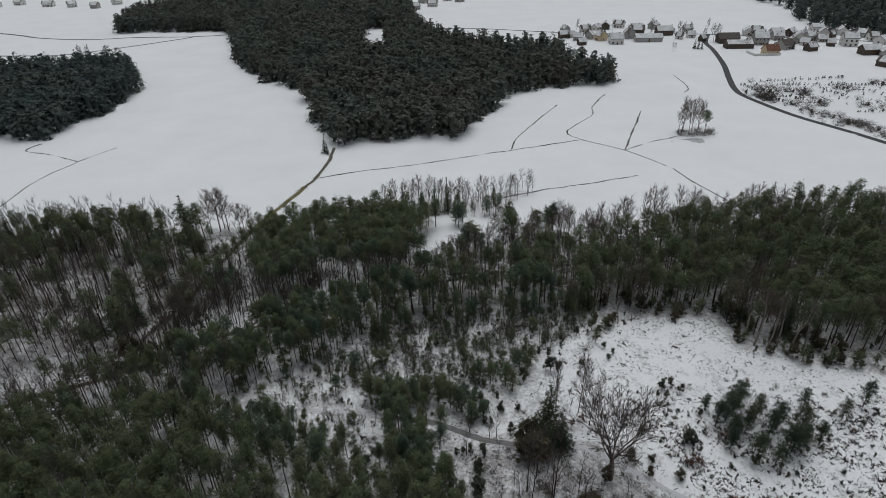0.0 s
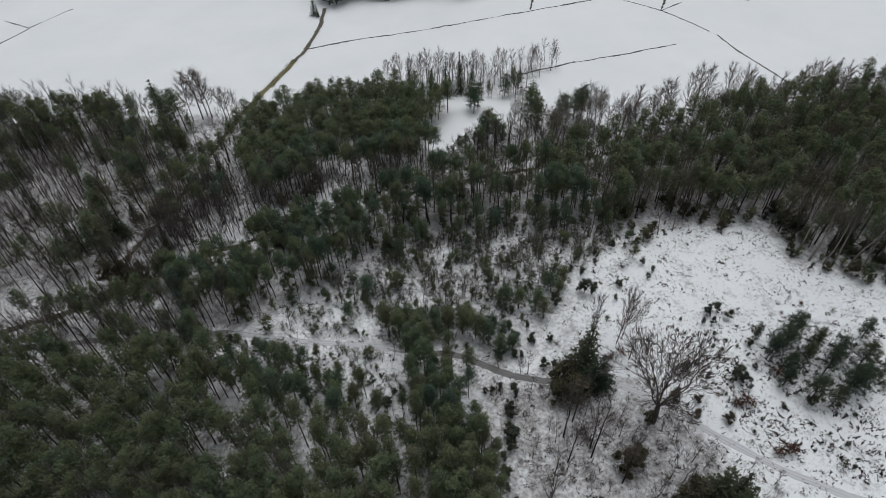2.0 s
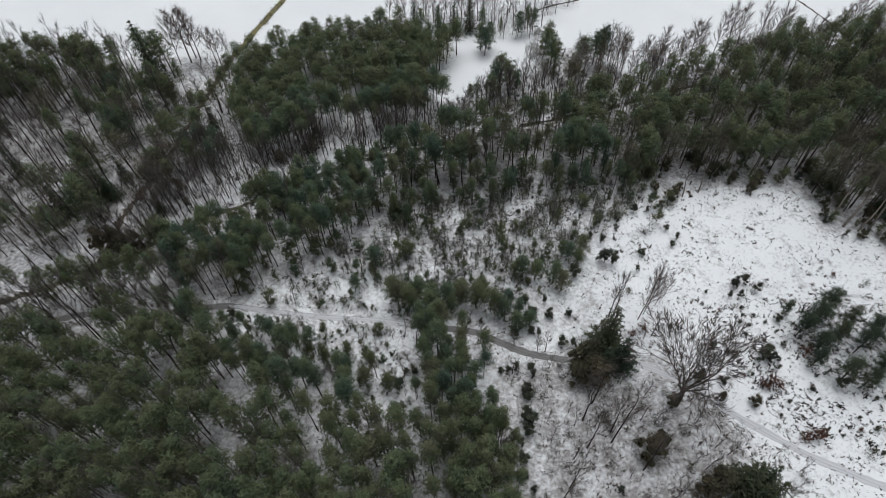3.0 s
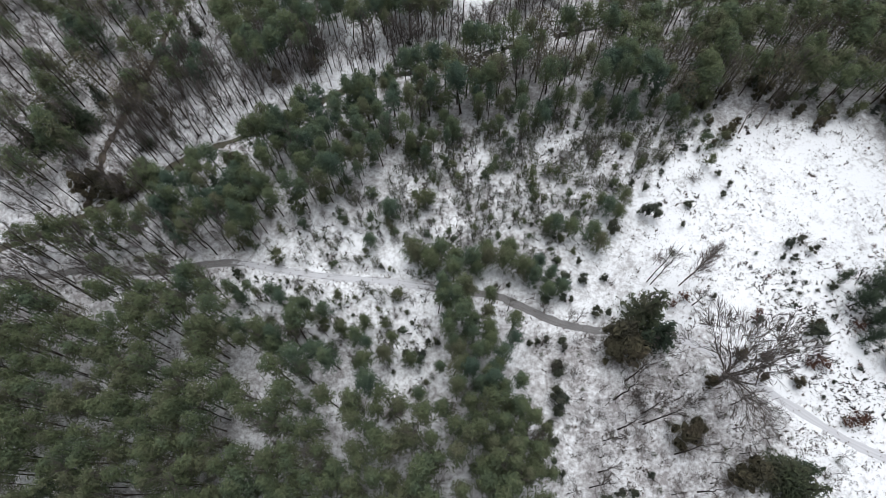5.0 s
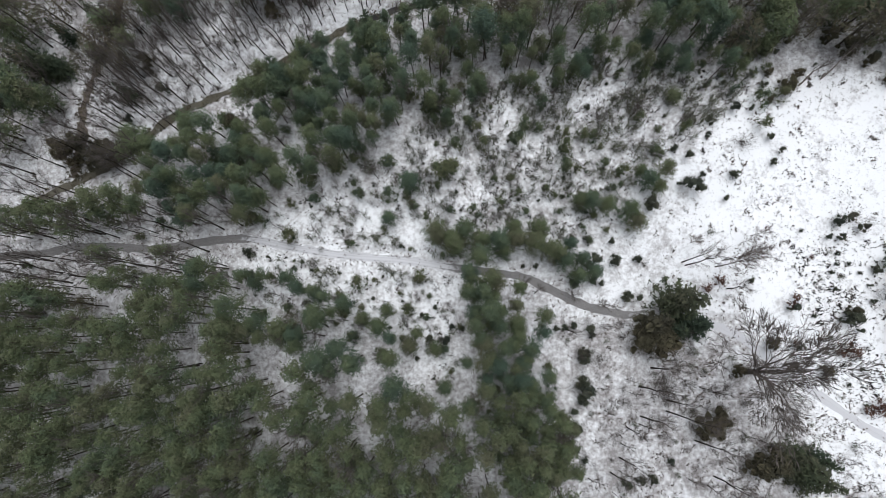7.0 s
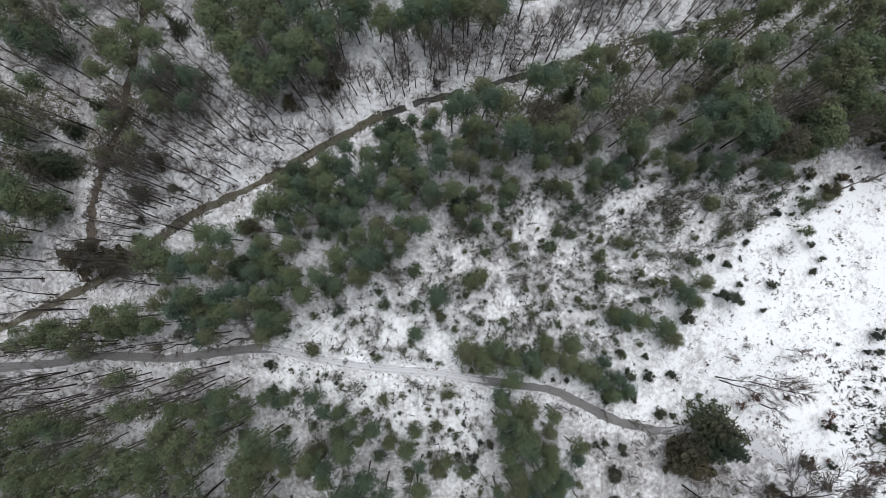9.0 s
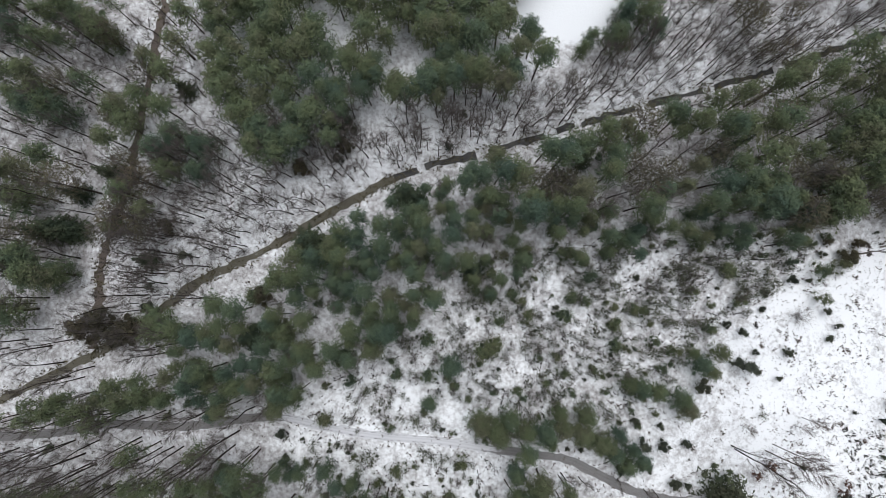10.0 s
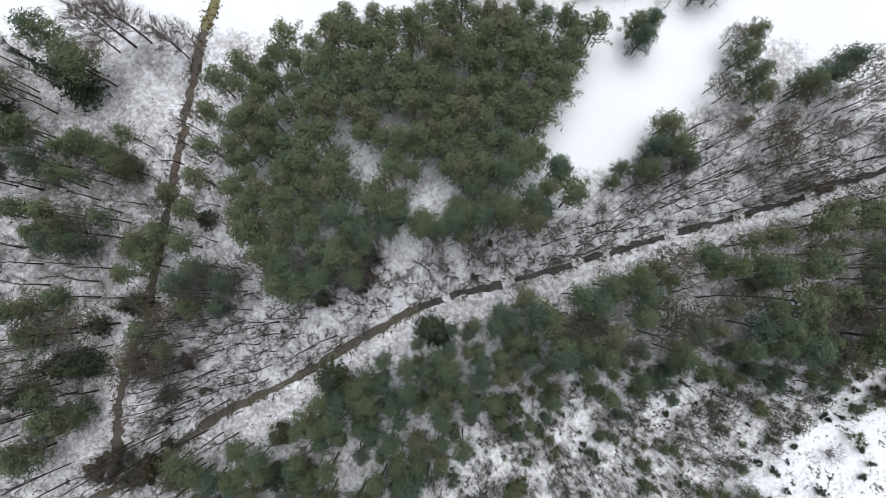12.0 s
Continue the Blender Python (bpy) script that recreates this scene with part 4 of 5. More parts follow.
grow("withered_tree", [(11.7, 132.2, 6.5), (12.9, 130.9, 6.0), (14.0, 138.2, 6.0), (3.6, 120.2, 5.5), (21.7, 119.9, 5.5), (24.1, 119.6, 6.5), (21.6, 125.4, 4.5), (27.3, 126.9, 5.0), (-2.4, 116.8, 4.0), (28.5, 118.5, 7.0), (13.7, 126.6, 6.0), (19.2, 124.8, 8.0)], 6, 8, 1.2)
grow("alder_tree", scatter(TONGUE_EDGE, 1.5, keep=0.7), 5, 9)
grow("withered_tree", scatter([(17, 122), (26, 124), (45, 130), (50, 134), (34, 132), (28, 136), (22, 134)], 2.2, keep=0.6), 6, 9)
grow("birch_tree", scatter([(17, 120), (26, 122), (45, 128), (50, 134), (34, 132), (28, 136), (20, 132)], 2.5, keep=0.6), 6, 9)
# thicket along the edge of the clearing
EDGE = [(28, 88), (34, 95), (39, 99), (45, 95), (54, 97.5), (54.5, 91), (56.5, 85), (66, 81.5), (84, 78), (84, 86), (62, 92), (57, 101), (44, 101), (38, 104), (28, 99)]
grow("brown_bush", scatter(EDGE, 2.4, keep=0.6), 1.6, 3.6)
grow("juniper_bush", scatter(EDGE, 2.2, keep=0.5), 1.0, 2.4)
grow("young_pine", scatter(EDGE, 3.0, keep=0.6), 2.0, 4.5)
grow("pale_birch", [(34.4, 94.6, 8.0), (37.4, 95.5, 9.0), (58.6, 87.0, 12.0), (60.6, 86.0, 12.5), (62.5, 86.4, 11.5), (64.4, 85.2, 12.0), (57.4, 88.9, 11.0), (66.8, 85.0, 11.0)], 8, 12)
# tree line towards the fields
grow("spruce_tree", [(-67.5, 132.0, 13.8), (-12.9, 148.2, 9.0), (-4.0, 146.5, 11.2), (-0.3, 147.6, 10.5), (84.9, 138.0, 12.0), (16.7, 107.5, 9), (29.4, 103.8, 10), (-44.1, 196.0, 7.0), (-42.7, 194.4, 5.0)], 9, 12)
grow("birch_tree", [(24.0, 158.5, 7.2), (18.1, 157.4, 6.5), (19.7, 158.1, 6.5), (9.4, 155.1, 7.5), (10.8, 155.6, 7.0), (3.1, 154.0, 7.7), (0.5, 153.2, 7.0), (5.2, 154.1, 6.5), (-17.1, 153.7, 6.5), (-15.4, 154.2, 7.0), (-18.9, 153.1, 6.0),
                    (-8.7, 152.0, 9.0), (-10.4, 152.7, 8.0), (-6.0, 152.9, 8.5), (-2.1, 153.2, 7.5), (-13.0, 153.4, 7.0)], 6, 9)
grow("alder_tree", scatter(STRIP, 1.5, keep=0.65), 3.5, 6.5)
grow("birch_tree", [(-62.2, 138.3, 12.5), (-60.2, 138.9, 11.5), (-64.3, 137.6, 11.5), (-61.6, 140.0, 11.0), (-55.2, 136.8, 8.2), (-53.6, 137.7, 7.5), (-56.4, 137.8, 8.0)], 8, 12, 1.25)
grow("birch_tree", [(53.6, 135.4, 11.2), (56.1, 136.0, 11), (51.0, 134.4, 10.5), (63.1, 137.3, 10), (60.5, 136.8, 10.5), (65.3, 137.7, 9.5), (43.9, 129.3, 11), (45.9, 130.3, 11), (41.8, 129.2, 10), (80.3, 138.9, 10.2), (82.5, 139.6, 10), (85.4, 139.3, 9.5), (78.0, 138.6, 9.5), (87.8, 139.6, 9), (35.2, 130.3, 8), (30.7, 129.9, 8), (28.5, 129.8, 8.5)], 8, 11)
# glade on both sides of the path
grow("young_pine", [(-38.0, 76.5, 4.0), (-33.0, 74.2, 3.6), (-25.1, 84.2, 3.8), (-20.5, 83.8, 4.2), (-24.3, 79.6, 3.2), (-20.5, 79.5, 3.6), (-17.3, 78.1, 2.6), (-24.2, 68.3, 4.2),
                     (-16.3, 68.9, 3.2), (-18.0, 64.8, 3.4), (-25.9, 64.6, 4.0), (-29.6, 63.9, 4.5), (-32.3, 62.0, 5.0)], 3, 5)
grow("grey_bush", [(-28.2, 77.5, 2.4), (-22.2, 73.7, 3.0), (-24.3, 74.3, 1.8), (-27.7, 69.8, 3.2), (-29.9, 69.2, 2.2), (-34.3, 68.7, 3.0), (-20.1, 69.2, 2.6), (-27.2, 75.0, 1.6), (-29.3, 72.6, 1.4), (-23.7, 77.1, 2.0), (-12.4, 71.6, 2.0)], 2, 3, 0.75)
grow("juniper_bush", [(-38.7, 72.3, 2.6), (-36.0, 71.6, 1.3), (-31.6, 70.9, 1.4), (-25.8, 73.4, 1.2), (-18.7, 72.8, 1.7), (-14.5, 65.0, 1.4), (-16.2, 64.1, 0.9), (-12.4, 62.6, 1.5), (-11.0, 62.3, 1.6), (-13.1, 60.9, 1.8), (-15.2, 61.2, 1.4), (-18.7, 61.2, 1.5)], 1, 2)
grow("young_pine", scatter(GLADE, 2.6, keep=0.6), 1.5, 4.2, 0.72)
grow("juniper_bush", scatter(GLADE, 2.2, keep=0.45), 0.5, 1.1)
grow("grey_bush", drifts(scatter(GLADE, 1.15, soft=0.6, keep=0.85), -0.2), 0.8, 2.6, 0.58)
grow("alder_tree", scatter(GLADE, 2.0, soft=0.5, keep=0.5), 1.8, 5.0, 0.7)
grow("bare_bush", scatter(GLADE, 2.4, soft=0.4, keep=0.4), 0.6, 1.6)
# bushland
grow("bushy_pine", [(-14.2, 74.3, 6.5), (-12.2, 73.4, 6.0), (-10.6, 74.6, 6.0), (-6.5, 73.0, 6.5), (-4.4, 73.4, 6.0), (-2.2, 72.8, 6.5), (-0.1, 72.1, 6.5), (1.9, 70.6, 6.0), (3.7, 70.8, 5.5), (-1.2, 74.8, 5.5), (5.3, 78.1, 5.5), (7.1, 77.6, 5.0), (9.8, 76.9, 5.5), (10.9, 75.5, 5.0), (14.9, 82.4, 5.0), (12.8, 81.0, 5.0), (13.9, 80.0, 4.6), (-17.7, 80.9, 5.5), (-20.6, 76.0, 4.0), (11.9, 82.1, 4.0), (4.0, 78.6, 4.5), (2.4, 72.8, 5.0)], 4, 6, 1.25)
grow("bushy_pine", [(-13.8, 73.8, 6.0), (-11.6, 72.6, 6.0), (-8.6, 73.2, 6.5), (-5.8, 71.9, 5.5), (1.0, 71.4, 6.0), (3.4, 68.9, 5.0), (5.4, 69.4, 4.5), (-4.6, 75.2, 4.5)], 4, 6, 1.25)
grow("young_pine", [(5.0, 87.5, 3.4), (6.3, 87.3, 3.0), (2.6, 87.8, 2.8), (-0.9, 88.5, 3.0), (-2.7, 89.0, 2.8), (-4.6, 81.7, 2.6), (16.8, 92.4, 3.6), (14.7, 88.1, 3.0), (18.3, 88.5, 2.8), (-13.8, 82.4, 4.5), (-12.4, 83.1, 4.0), (-9.6, 77.7, 3.2), (-6.0, 78.6, 2.4), (-2.9, 77.2, 2.6), (-8.1, 86.7, 3.0), (-10.2, 89.5, 3.4)], 2, 5)
grow("juniper_bush", [(18.4, 80.7, 3.6), (19.6, 80.3, 2.9), (17.6, 80.9, 2.7), (13.2, 78.0, 3.4), (18.6, 84.7, 2.4), (16.9, 85.7, 2.0), (20.5, 82.3, 1.3), (24.7, 82.1, 1.9), (29.8, 87.3, 1.7), (31.0, 85.5, 1.5), (29.9, 83.9, 1.4), (25.3, 91.2, 2.4), (27.5, 91.2, 1.7), (21.9, 89.7, 1.5), (21.5, 87.6, 1.3), (15.9, 90.2, 1.2), (-4.4, 87.8, 1.4), (5.8, 91.5, 1.2), (5.2, 73.7, 1.9), (8.0, 73.3, 2.3)], 1, 3)
grow("grey_bush", [(0.3, 79.6, 3.0), (3.3, 84.6, 2.4), (0.4, 84.6, 2.6), (-1.6, 90.6, 3.0), (1.3, 90.7, 2.2), (-8.8, 90.6, 4.0), (9.1, 86.0, 2.2), (20.8, 74.4, 1.8)], 2, 3, 0.8)
grow("bare_bush", [(11.9, 91.3, 3.4), (7.3, 90.3, 3.0), (26.1, 86.7, 2.6), (13.5, 55.7, 3.4), (14.3, 54.7, 2.6), ], 2, 4)
grow("birch_tree", [(26.2, 74.1, 5.0), (25.0, 73.2, 4.0), (18.4, 73.2, 3.6)], 4, 5)
grow("young_pine", scatter(BUSHLAND, 2.5, keep=0.5), 1.6, 4.6, 0.72)
grow("young_pine", scatter([(-3, 73), (3, 72), (10, 75), (12, 82), (16, 86), (8, 88), (0, 80)], 2.2, soft=0.4, keep=0.5), 1.8, 4.2, 0.75)
grow("juniper_bush", scatter(BUSHLAND, 2.2, keep=0.45), 0.5, 1.2)
grow("grey_bush", drifts(scatter(BUSHLAND, 0.95, soft=0.6, keep=0.95), -0.6), 0.8, 2.8, 0.6)
grow("bare_bush", scatter(BUSHLAND, 2.2, soft=0.4, keep=0.45), 0.6, 1.6)
grow("alder_tree", scatter(BUSHLAND, 2.0, soft=0.5, keep=0.5), 1.8, 5.0, 0.7)
# clearing
grow("dark_pine", [(43.2, 67.0, 6.0), (47.8, 70.7, 7.0), (49.8, 67.8, 6.5), (50.3, 64.2, 6.5), (46.7, 60.1, 6.0), (51.7, 61.0, 7.0), (43.6, 62.3, 5.0), (55.6, 65.0, 6.0), (57.9, 63.2, 5.0), (48.9, 59.0, 5.0), (45.4, 68.4, 6.5), (47.2, 65.4, 6.5), (52.6, 66.2, 6.0), (54.0, 62.2, 5.5), (45.0, 64.6, 5.0), (59.2, 70.5, 5.0), (42.9, 70.7, 4.0), (64.1, 67.9, 5.0), (69.5, 70.9, 6.0)], 3, 5, 1.3)
grow("juniper_bush", [(24.2, 82.3, 1.6), (23.2, 79.0, 1.5), (37.3, 75.9, 3.0), (39.0, 76.4, 2.2), (40.3, 75.1, 2.2), (37.4, 73.8, 1.8), (35.9, 73.9, 1.6), (32.7, 74.7, 0.9), (25.5, 68.3, 1.5), (37.4, 63.7, 3.2), (36.8, 63.1, 2.4), (45.9, 59.3, 2.8), (41.6, 69.6, 2.2), (30.3, 64.7, 2.4), (30.7, 59.9, 2.2), (38.3, 63.4, 2.6)], 1, 3)
grow("rusty_bush", [(30.3, 65.4, 1.9), (30.9, 66.2, 1.5), (36.9, 59.6, 1.9), (35.9, 59.3, 1.4), (38.0, 59.2, 1.5), (40.0, 52.4, 1.9), (41.1, 52.8, 1.6), (38.7, 52.1, 1.6), (43.6, 64.2, 1.8), (19.9, 67.4, 1.6), (21.7, 68.3, 1.5), (30.4, 60.5, 1.0)], 1, 2)
HEATH_BUSHES = [(31.2, 70.7), (45.4, 78.5), (60.2, 79.8), (65.9, 75.5), (62.6, 45.7), (39.0, 46.8), (33.6, 58.7)]
grow("rusty_bush", scatter(HEATH_BUSHES, 4.0, keep=0.3), 0.5, 1.0)
grow("bare_bush", scatter(HEATH_BUSHES, 1.9, keep=0.3), 0.4, 1.2)
grow("grey_bush", scatter(HEATH_BUSHES, 2.6, soft=0.5, keep=0.3), 0.4, 1.2)
grow("juniper_bush", scatter([(34, 72), (48, 72), (60, 70), (77, 70), (76, 52), (42, 48), (35, 57), (33, 63)], 2.1, soft=0.5, keep=0.5), 0.5, 1.3)
# around the end of the path and the old oak
grow("juniper_bush", [(4.0, 59.3, 3.2), (4.1, 58.4, 2.0), (0.8, 62.3, 1.8), (1.9, 62.5, 1.6), (3.0, 62.7, 1.8), (4.9, 62.2, 2.2), (5.2, 61.4, 2.0), (3.8, 55.9, 3.4), (4.0, 54.8, 3.6), (3.7, 53.5, 2.6), (2.6, 52.2, 2.0), (2.8, 50.0, 2.2), (2.7, 47.7, 2.2), (3.7, 46.3, 1.9), (6.0, 71.1, 3.0), (4.9, 70.4, 2.4)], 1.5, 3)
grow("juniper_bush", [(4.1, 69.0, 2.0), (8.5, 70.8, 2.6), (3.3, 67.9, 2.0), (5.6, 68.4, 2.0), (6.6, 68.0, 2.0), (11.4, 71.1, 1.9), (-1.6, 70.2, 1.5), (-3.2, 70.3, 1.0), (9.7, 66.2, 2.2), (10.2, 44.3, 2.4), (11.9, 44.3, 2.2), (14.2, 46.3, 1.6), (8.6, 43.7, 2.0), (11.3, 66.1, 2.0)], 1, 3)
grow("spruce_tree", [(15.2, 65.4, 11.0), (17.4, 62.6, 8.0), (15.0, 62.0, 7.0), (28.6, 46.4, 8.5), (31.2, 46.6, 7.0), (30.0, 44.6, 8.0)], 6, 9, 1.65)
grow("brown_bush", [(11.8, 62.4, 7.0), (13.1, 61.0, 6.0), (11.0, 60.8, 5.0), (18.1, 50.6, 5.2), (19.9, 51.3, 4.2), (25.6, 46.6, 5.4), (24.3, 45.7, 4.6), (23.0, 57.2, 3.0), (37.9, 64.3, 2.4), (34.0, 57.0, 2.2), (27.5, 60.5, 2.6), (29.6, 57.6, 2.2)], 3, 5)
grow("alder_tree", [(11.0, 55.1, 11.0), (14.3, 53.4, 9.5), (14.2, 52.1, 14.0), (11.0, 51.5, 9.0), (8.1, 46.6, 7.5), (6.9, 44.9, 8.0), (17.2, 70.7, 9.5), (17.6, 70.3, 12.0), (17.5, 48.6, 11.0), (-4.0, 67.3, 6.5), (-1.8, 66.8, 5.0), (3.0, 66.6, 3.2), (6.2, 65.4, 3.5), (7.3, 65.3, 6.0), (7.5, 62.6, 3.6), (21.0, 43.6, 8.0), (19.5, 44.4, 8.0), (9.2, 50.2, 7.0), (22.7, 67.3, 6.0), (12.6, 57.4, 10.0)], 6, 9)
grow("oak_tree", [(23.6, 57.0, 17.0)], 17, 17)
grow("birch_tree", [(21.4, 70.1, 12.0), (22.3, 70.9, 10.0)], 9, 12, 0.6)
grow("alder_tree", scatter(SOUTHEAST, 2.6, soft=0.5, keep=0.6), 1.8, 5.0, 0.8)
grow("grey_bush", scatter(SOUTHEAST, 2.6, soft=0.5, keep=0.5), 0.5, 1.4)
grow("bare_bush", scatter(SOUTHEAST, 1.7, soft=0.3, keep=0.6), 0.6, 1.8)
# copse by the pond, roadside and village trees
grow("birch_tree", [(89.8, 208.6, 12.2), (87.7, 210.2, 12), (91.7, 211.0, 12), (86.1, 209.4, 10.5), (93.2, 209.3, 11), (89.3, 213.2, 11.5), (94.6, 212.4, 10.5)], 10, 12)
grow("pine_tree", [(95.4, 208.2, 9.2), (96.5, 210.0, 8.6)], 8, 9)
grow("birch_tree", [(172.2, 404.9, 9), (150.9, 397.4, 9), (154.2, 397.7, 8), (165.4, 376.2, 10), (167.6, 377.2, 10), (137.9, 411.5, 9), (132.0, 351.8, 5), (133.6, 352.4, 4.5), (88.3, 415.2, 9), (112.5, 414.8, 8), (-213.5, 348.1, 11), (-209.9, 349.1, 11), (-143.6, 434.8, 9), (-147.3, 440.6, 9), (-65.4, 278.9, 8), (-68.7, 282.7, 8), (-72.1, 286.6, 8)], 8, 11)
grow("spruce_tree", [(148.5, 356.4, 8), (146.7, 357.4, 6.5), (150.2, 355.2, 6), (92.9, 401.3, 9), (95.1, 402.3, 8), (105.2, 407.5, 9), (200.9, 349.6, 6), (76.5, 403.1, 8), (79.6, 397.7, 7)], 6, 9)
grow("birch_tree", [(x + rng.normal(0, 2), y + rng.normal(0, 2)) for x, y in ((98, 384), (112, 388), (122, 400), (135, 396), (150, 392), (162, 384), (160, 396), (186, 374), (193, 358), (205, 360), (208, 372), (218, 366), (228, 380), (232, 366), (244, 376), (205, 345), (176, 345))], 6, 10, 0.9)
SPOTS = [(135.3, 257.5), (144.7, 261.5), (145.4, 271.1), (146.1, 241.8), (157.2, 242.9), (178.7, 263.5), (175.1, 237.5), (151.4, 222.5), (153.7, 215.5), (157.9, 207.7), (154.4, 260.7), (158.1, 255.8), (201.6, 271.6), (138.3, 253.7), (141.0, 247.8), (148.4, 230.4), (155.6, 211.1), (160.9, 202.0)]
grow("brown_bush", [(x + rng.normal(0, 0.8), y + rng.normal(0, 1.2)) for x, y in SPOTS], 1.5, 2.6)
grow("bare_bush", [(x + rng.normal(0, 3.0), y + rng.normal(0, 4.0)) for x, y in SPOTS for _ in range(12)], 1.4, 3.6)
grow("bare_bush", scatter([(85.5, 206.5), (90.5, 204.9), (98.8, 206.6), (99.1, 212.7), (86.8, 212.4)], 1.2), 1.2, 2.5)
for row in ([(148.6, 278.0), (190.2, 283.1)], [(153.9, 272.5), (200.6, 267.5)], [(142.3, 262.8), (152.5, 247.4)], [(169.0, 264.3), (172.0, 252.1)], [(164.8, 229.2), (181.0, 229.7)], [(176.3, 263.7), (189.9, 257.9)], [(137.6, 274.3), (143.0, 246.5)]):
    for q in resample(row, 1.5):
        grow("juniper_bush", [(q[0] + rng.normal(0, 0.25), q[1] + rng.normal(0, 0.3))], 1.0, 2.0)
grow("juniper_bush", scatter([(147.7, 271.2), (198.6, 273.9), (198.1, 244.6), (159.4, 236.3), (146.3, 250.8)], 3.6, keep=0.6), 0.9, 2.0)

# ---- plant them: the nearest of a kind as things, the crowds as one ----
GROUPS = {"pine_tree": "pine wood", "alder_tree": "alder wood", "birch_tree": "birches", "pale_birch": "pale birches", "spruce_tree": "spruces", "withered_tree": "brown trees", "young_pine": "young pines",
          "juniper_bush": "junipers", "bushy_pine": "low branched pines", "dark_pine": "pines in the clearing", "rusty_bush": "rusty bushes", "brown_bush": "brown bushes", "bare_bush": "bare bushes", "grey_bush": "heath bushes", "oak_tree": ""}


def build_plants():
    for kind, spots in plants.items():
        spots = [q for q in spots]
        spots.sort(key=lambda q: math.hypot((q[0] + 13) / 1.1, q[1] - 88))
        label, category = LABELS[kind]
        first = {}
        for x, y, h, broad in spots[:290]:
            v = int(rng.integers(len(SHAPES[kind])))
            s = h / HEIGHT[kind]
            wide = broad * (s ** 0.5 if kind in ("pine_tree", "alder_tree") else s)
            z = float(lie(x, y)) - 0.05
            m = pose(x, y, z, rng.normal(0, 1.5), rng.normal(0, 1.5), rng.uniform(0, 360)) @ Matrix.Diagonal((wide, wide, s, 1))
            if v not in first:
                root = tagged(new(kind), label, category, GROUPS[kind])
                shape = dict(SHAPES[kind][v])
                inner = shape.pop("boughs", None)
                for pname, (V, F) in shape.items():
                    coats, slot = [MATS[kind][pname]], None
                    if pname == "crown" and inner is not None:
                        slot = np.concatenate([np.zeros(len(F)), np.ones(len(inner[1]))])
                        V, F = join([(V, F), inner])
                        coats.append(MATS[kind]["boughs"])
                    part(pname, mesh_of(pname, V, F, coats, slot), coats[0], root)
                root.matrix_basis = m
                first[v] = root
            else:
                r0 = first[v]
                keep = r0.matrix_basis.copy()
                r0.matrix_basis = Matrix()
                copy_thing(r0, m)
                r0.matrix_basis = keep
        rest = spots[290:]
        if rest:
            shapes = THIN.get(kind, SHAPES[kind])
            names = list(shapes[0])
            Vs, Fs, slots, k = [], [], [], 0
            for x, y, h, broad in rest:
                s = h / HEIGHT[kind]
                wide = broad * (s ** 0.5 if kind in ("pine_tree", "alder_tree") else s)
                an = rng.uniform(0, 6.28)
                R = np.array([[math.cos(an), -math.sin(an), 0], [math.sin(an), math.cos(an), 0], [0, 0, 1]])
                here = np.array([x, y, float(lie(x, y)) - 0.05])
                for si, pname in enumerate(names):
                    V, F = shapes[int(rng.integers(len(shapes)))][pname] if len(names) == 1 else shapes[int(abs(x * 7 + y * 13)) % len(shapes)][pname]
                    Vs.append((V * [wide, wide, s]) @ R.T + here)
                    Fs.append(F + k)
                    slots.append(np.full(len(F), si))
                    k += len(V)
            me = mesh_of(kind + "s", np.concatenate(Vs), np.concatenate(Fs), [MATS[kind][n] for n in names], np.concatenate(slots))
            tagged(new(kind + "_crowd", me), "crowd of " + label, category, kind="stuff")


build_plants()

# ---- far woods ----
FAR_WOODS = {
    "far_wood_middle": [(-43.3, 203.5), (-33.5, 205.6), (-8.2, 208.3), (2.9, 209.1), (7.0, 219), (12.0, 233), (27.4, 262), (32.1, 269), (50.5, 277), (69.1, 282.2), (73.7, 279), (84, 290), (82, 298), (71, 306), (60, 352), (34.6, 364), (11.3, 383), (-3.1, 394),
                        (-10.9, 413), (-22.4, 455), (-29.7, 510), (-34, 560), (-255, 600), (-273, 552), (-265, 500), (-246, 456), (-215.7, 459), (-163.9, 454), (-141, 401), (-122, 348), (-92, 300), (-79.4, 291), (-69, 283), (-58, 240), (-51, 228)],
    "far_wood_west": [(-215, 219), (-179.6, 218), (-158.4, 217), (-157.5, 233), (-152.5, 250), (-152, 276), (-158, 300), (-177, 330), (-200, 338), (-213, 327), (-230, 324), (-262, 330), (-285, 330), (-285, 225)],
    "far_wood_east": [(276, 591), (269, 552), (273, 490), (250, 440), (250, 405), (268, 372), (360, 352), (440, 430), (440, 700), (290, 700)],
}


WOOD_GAP = [(-50, 352), (-36, 352), (-44.6, 448.2), (-60.6, 450.4)]


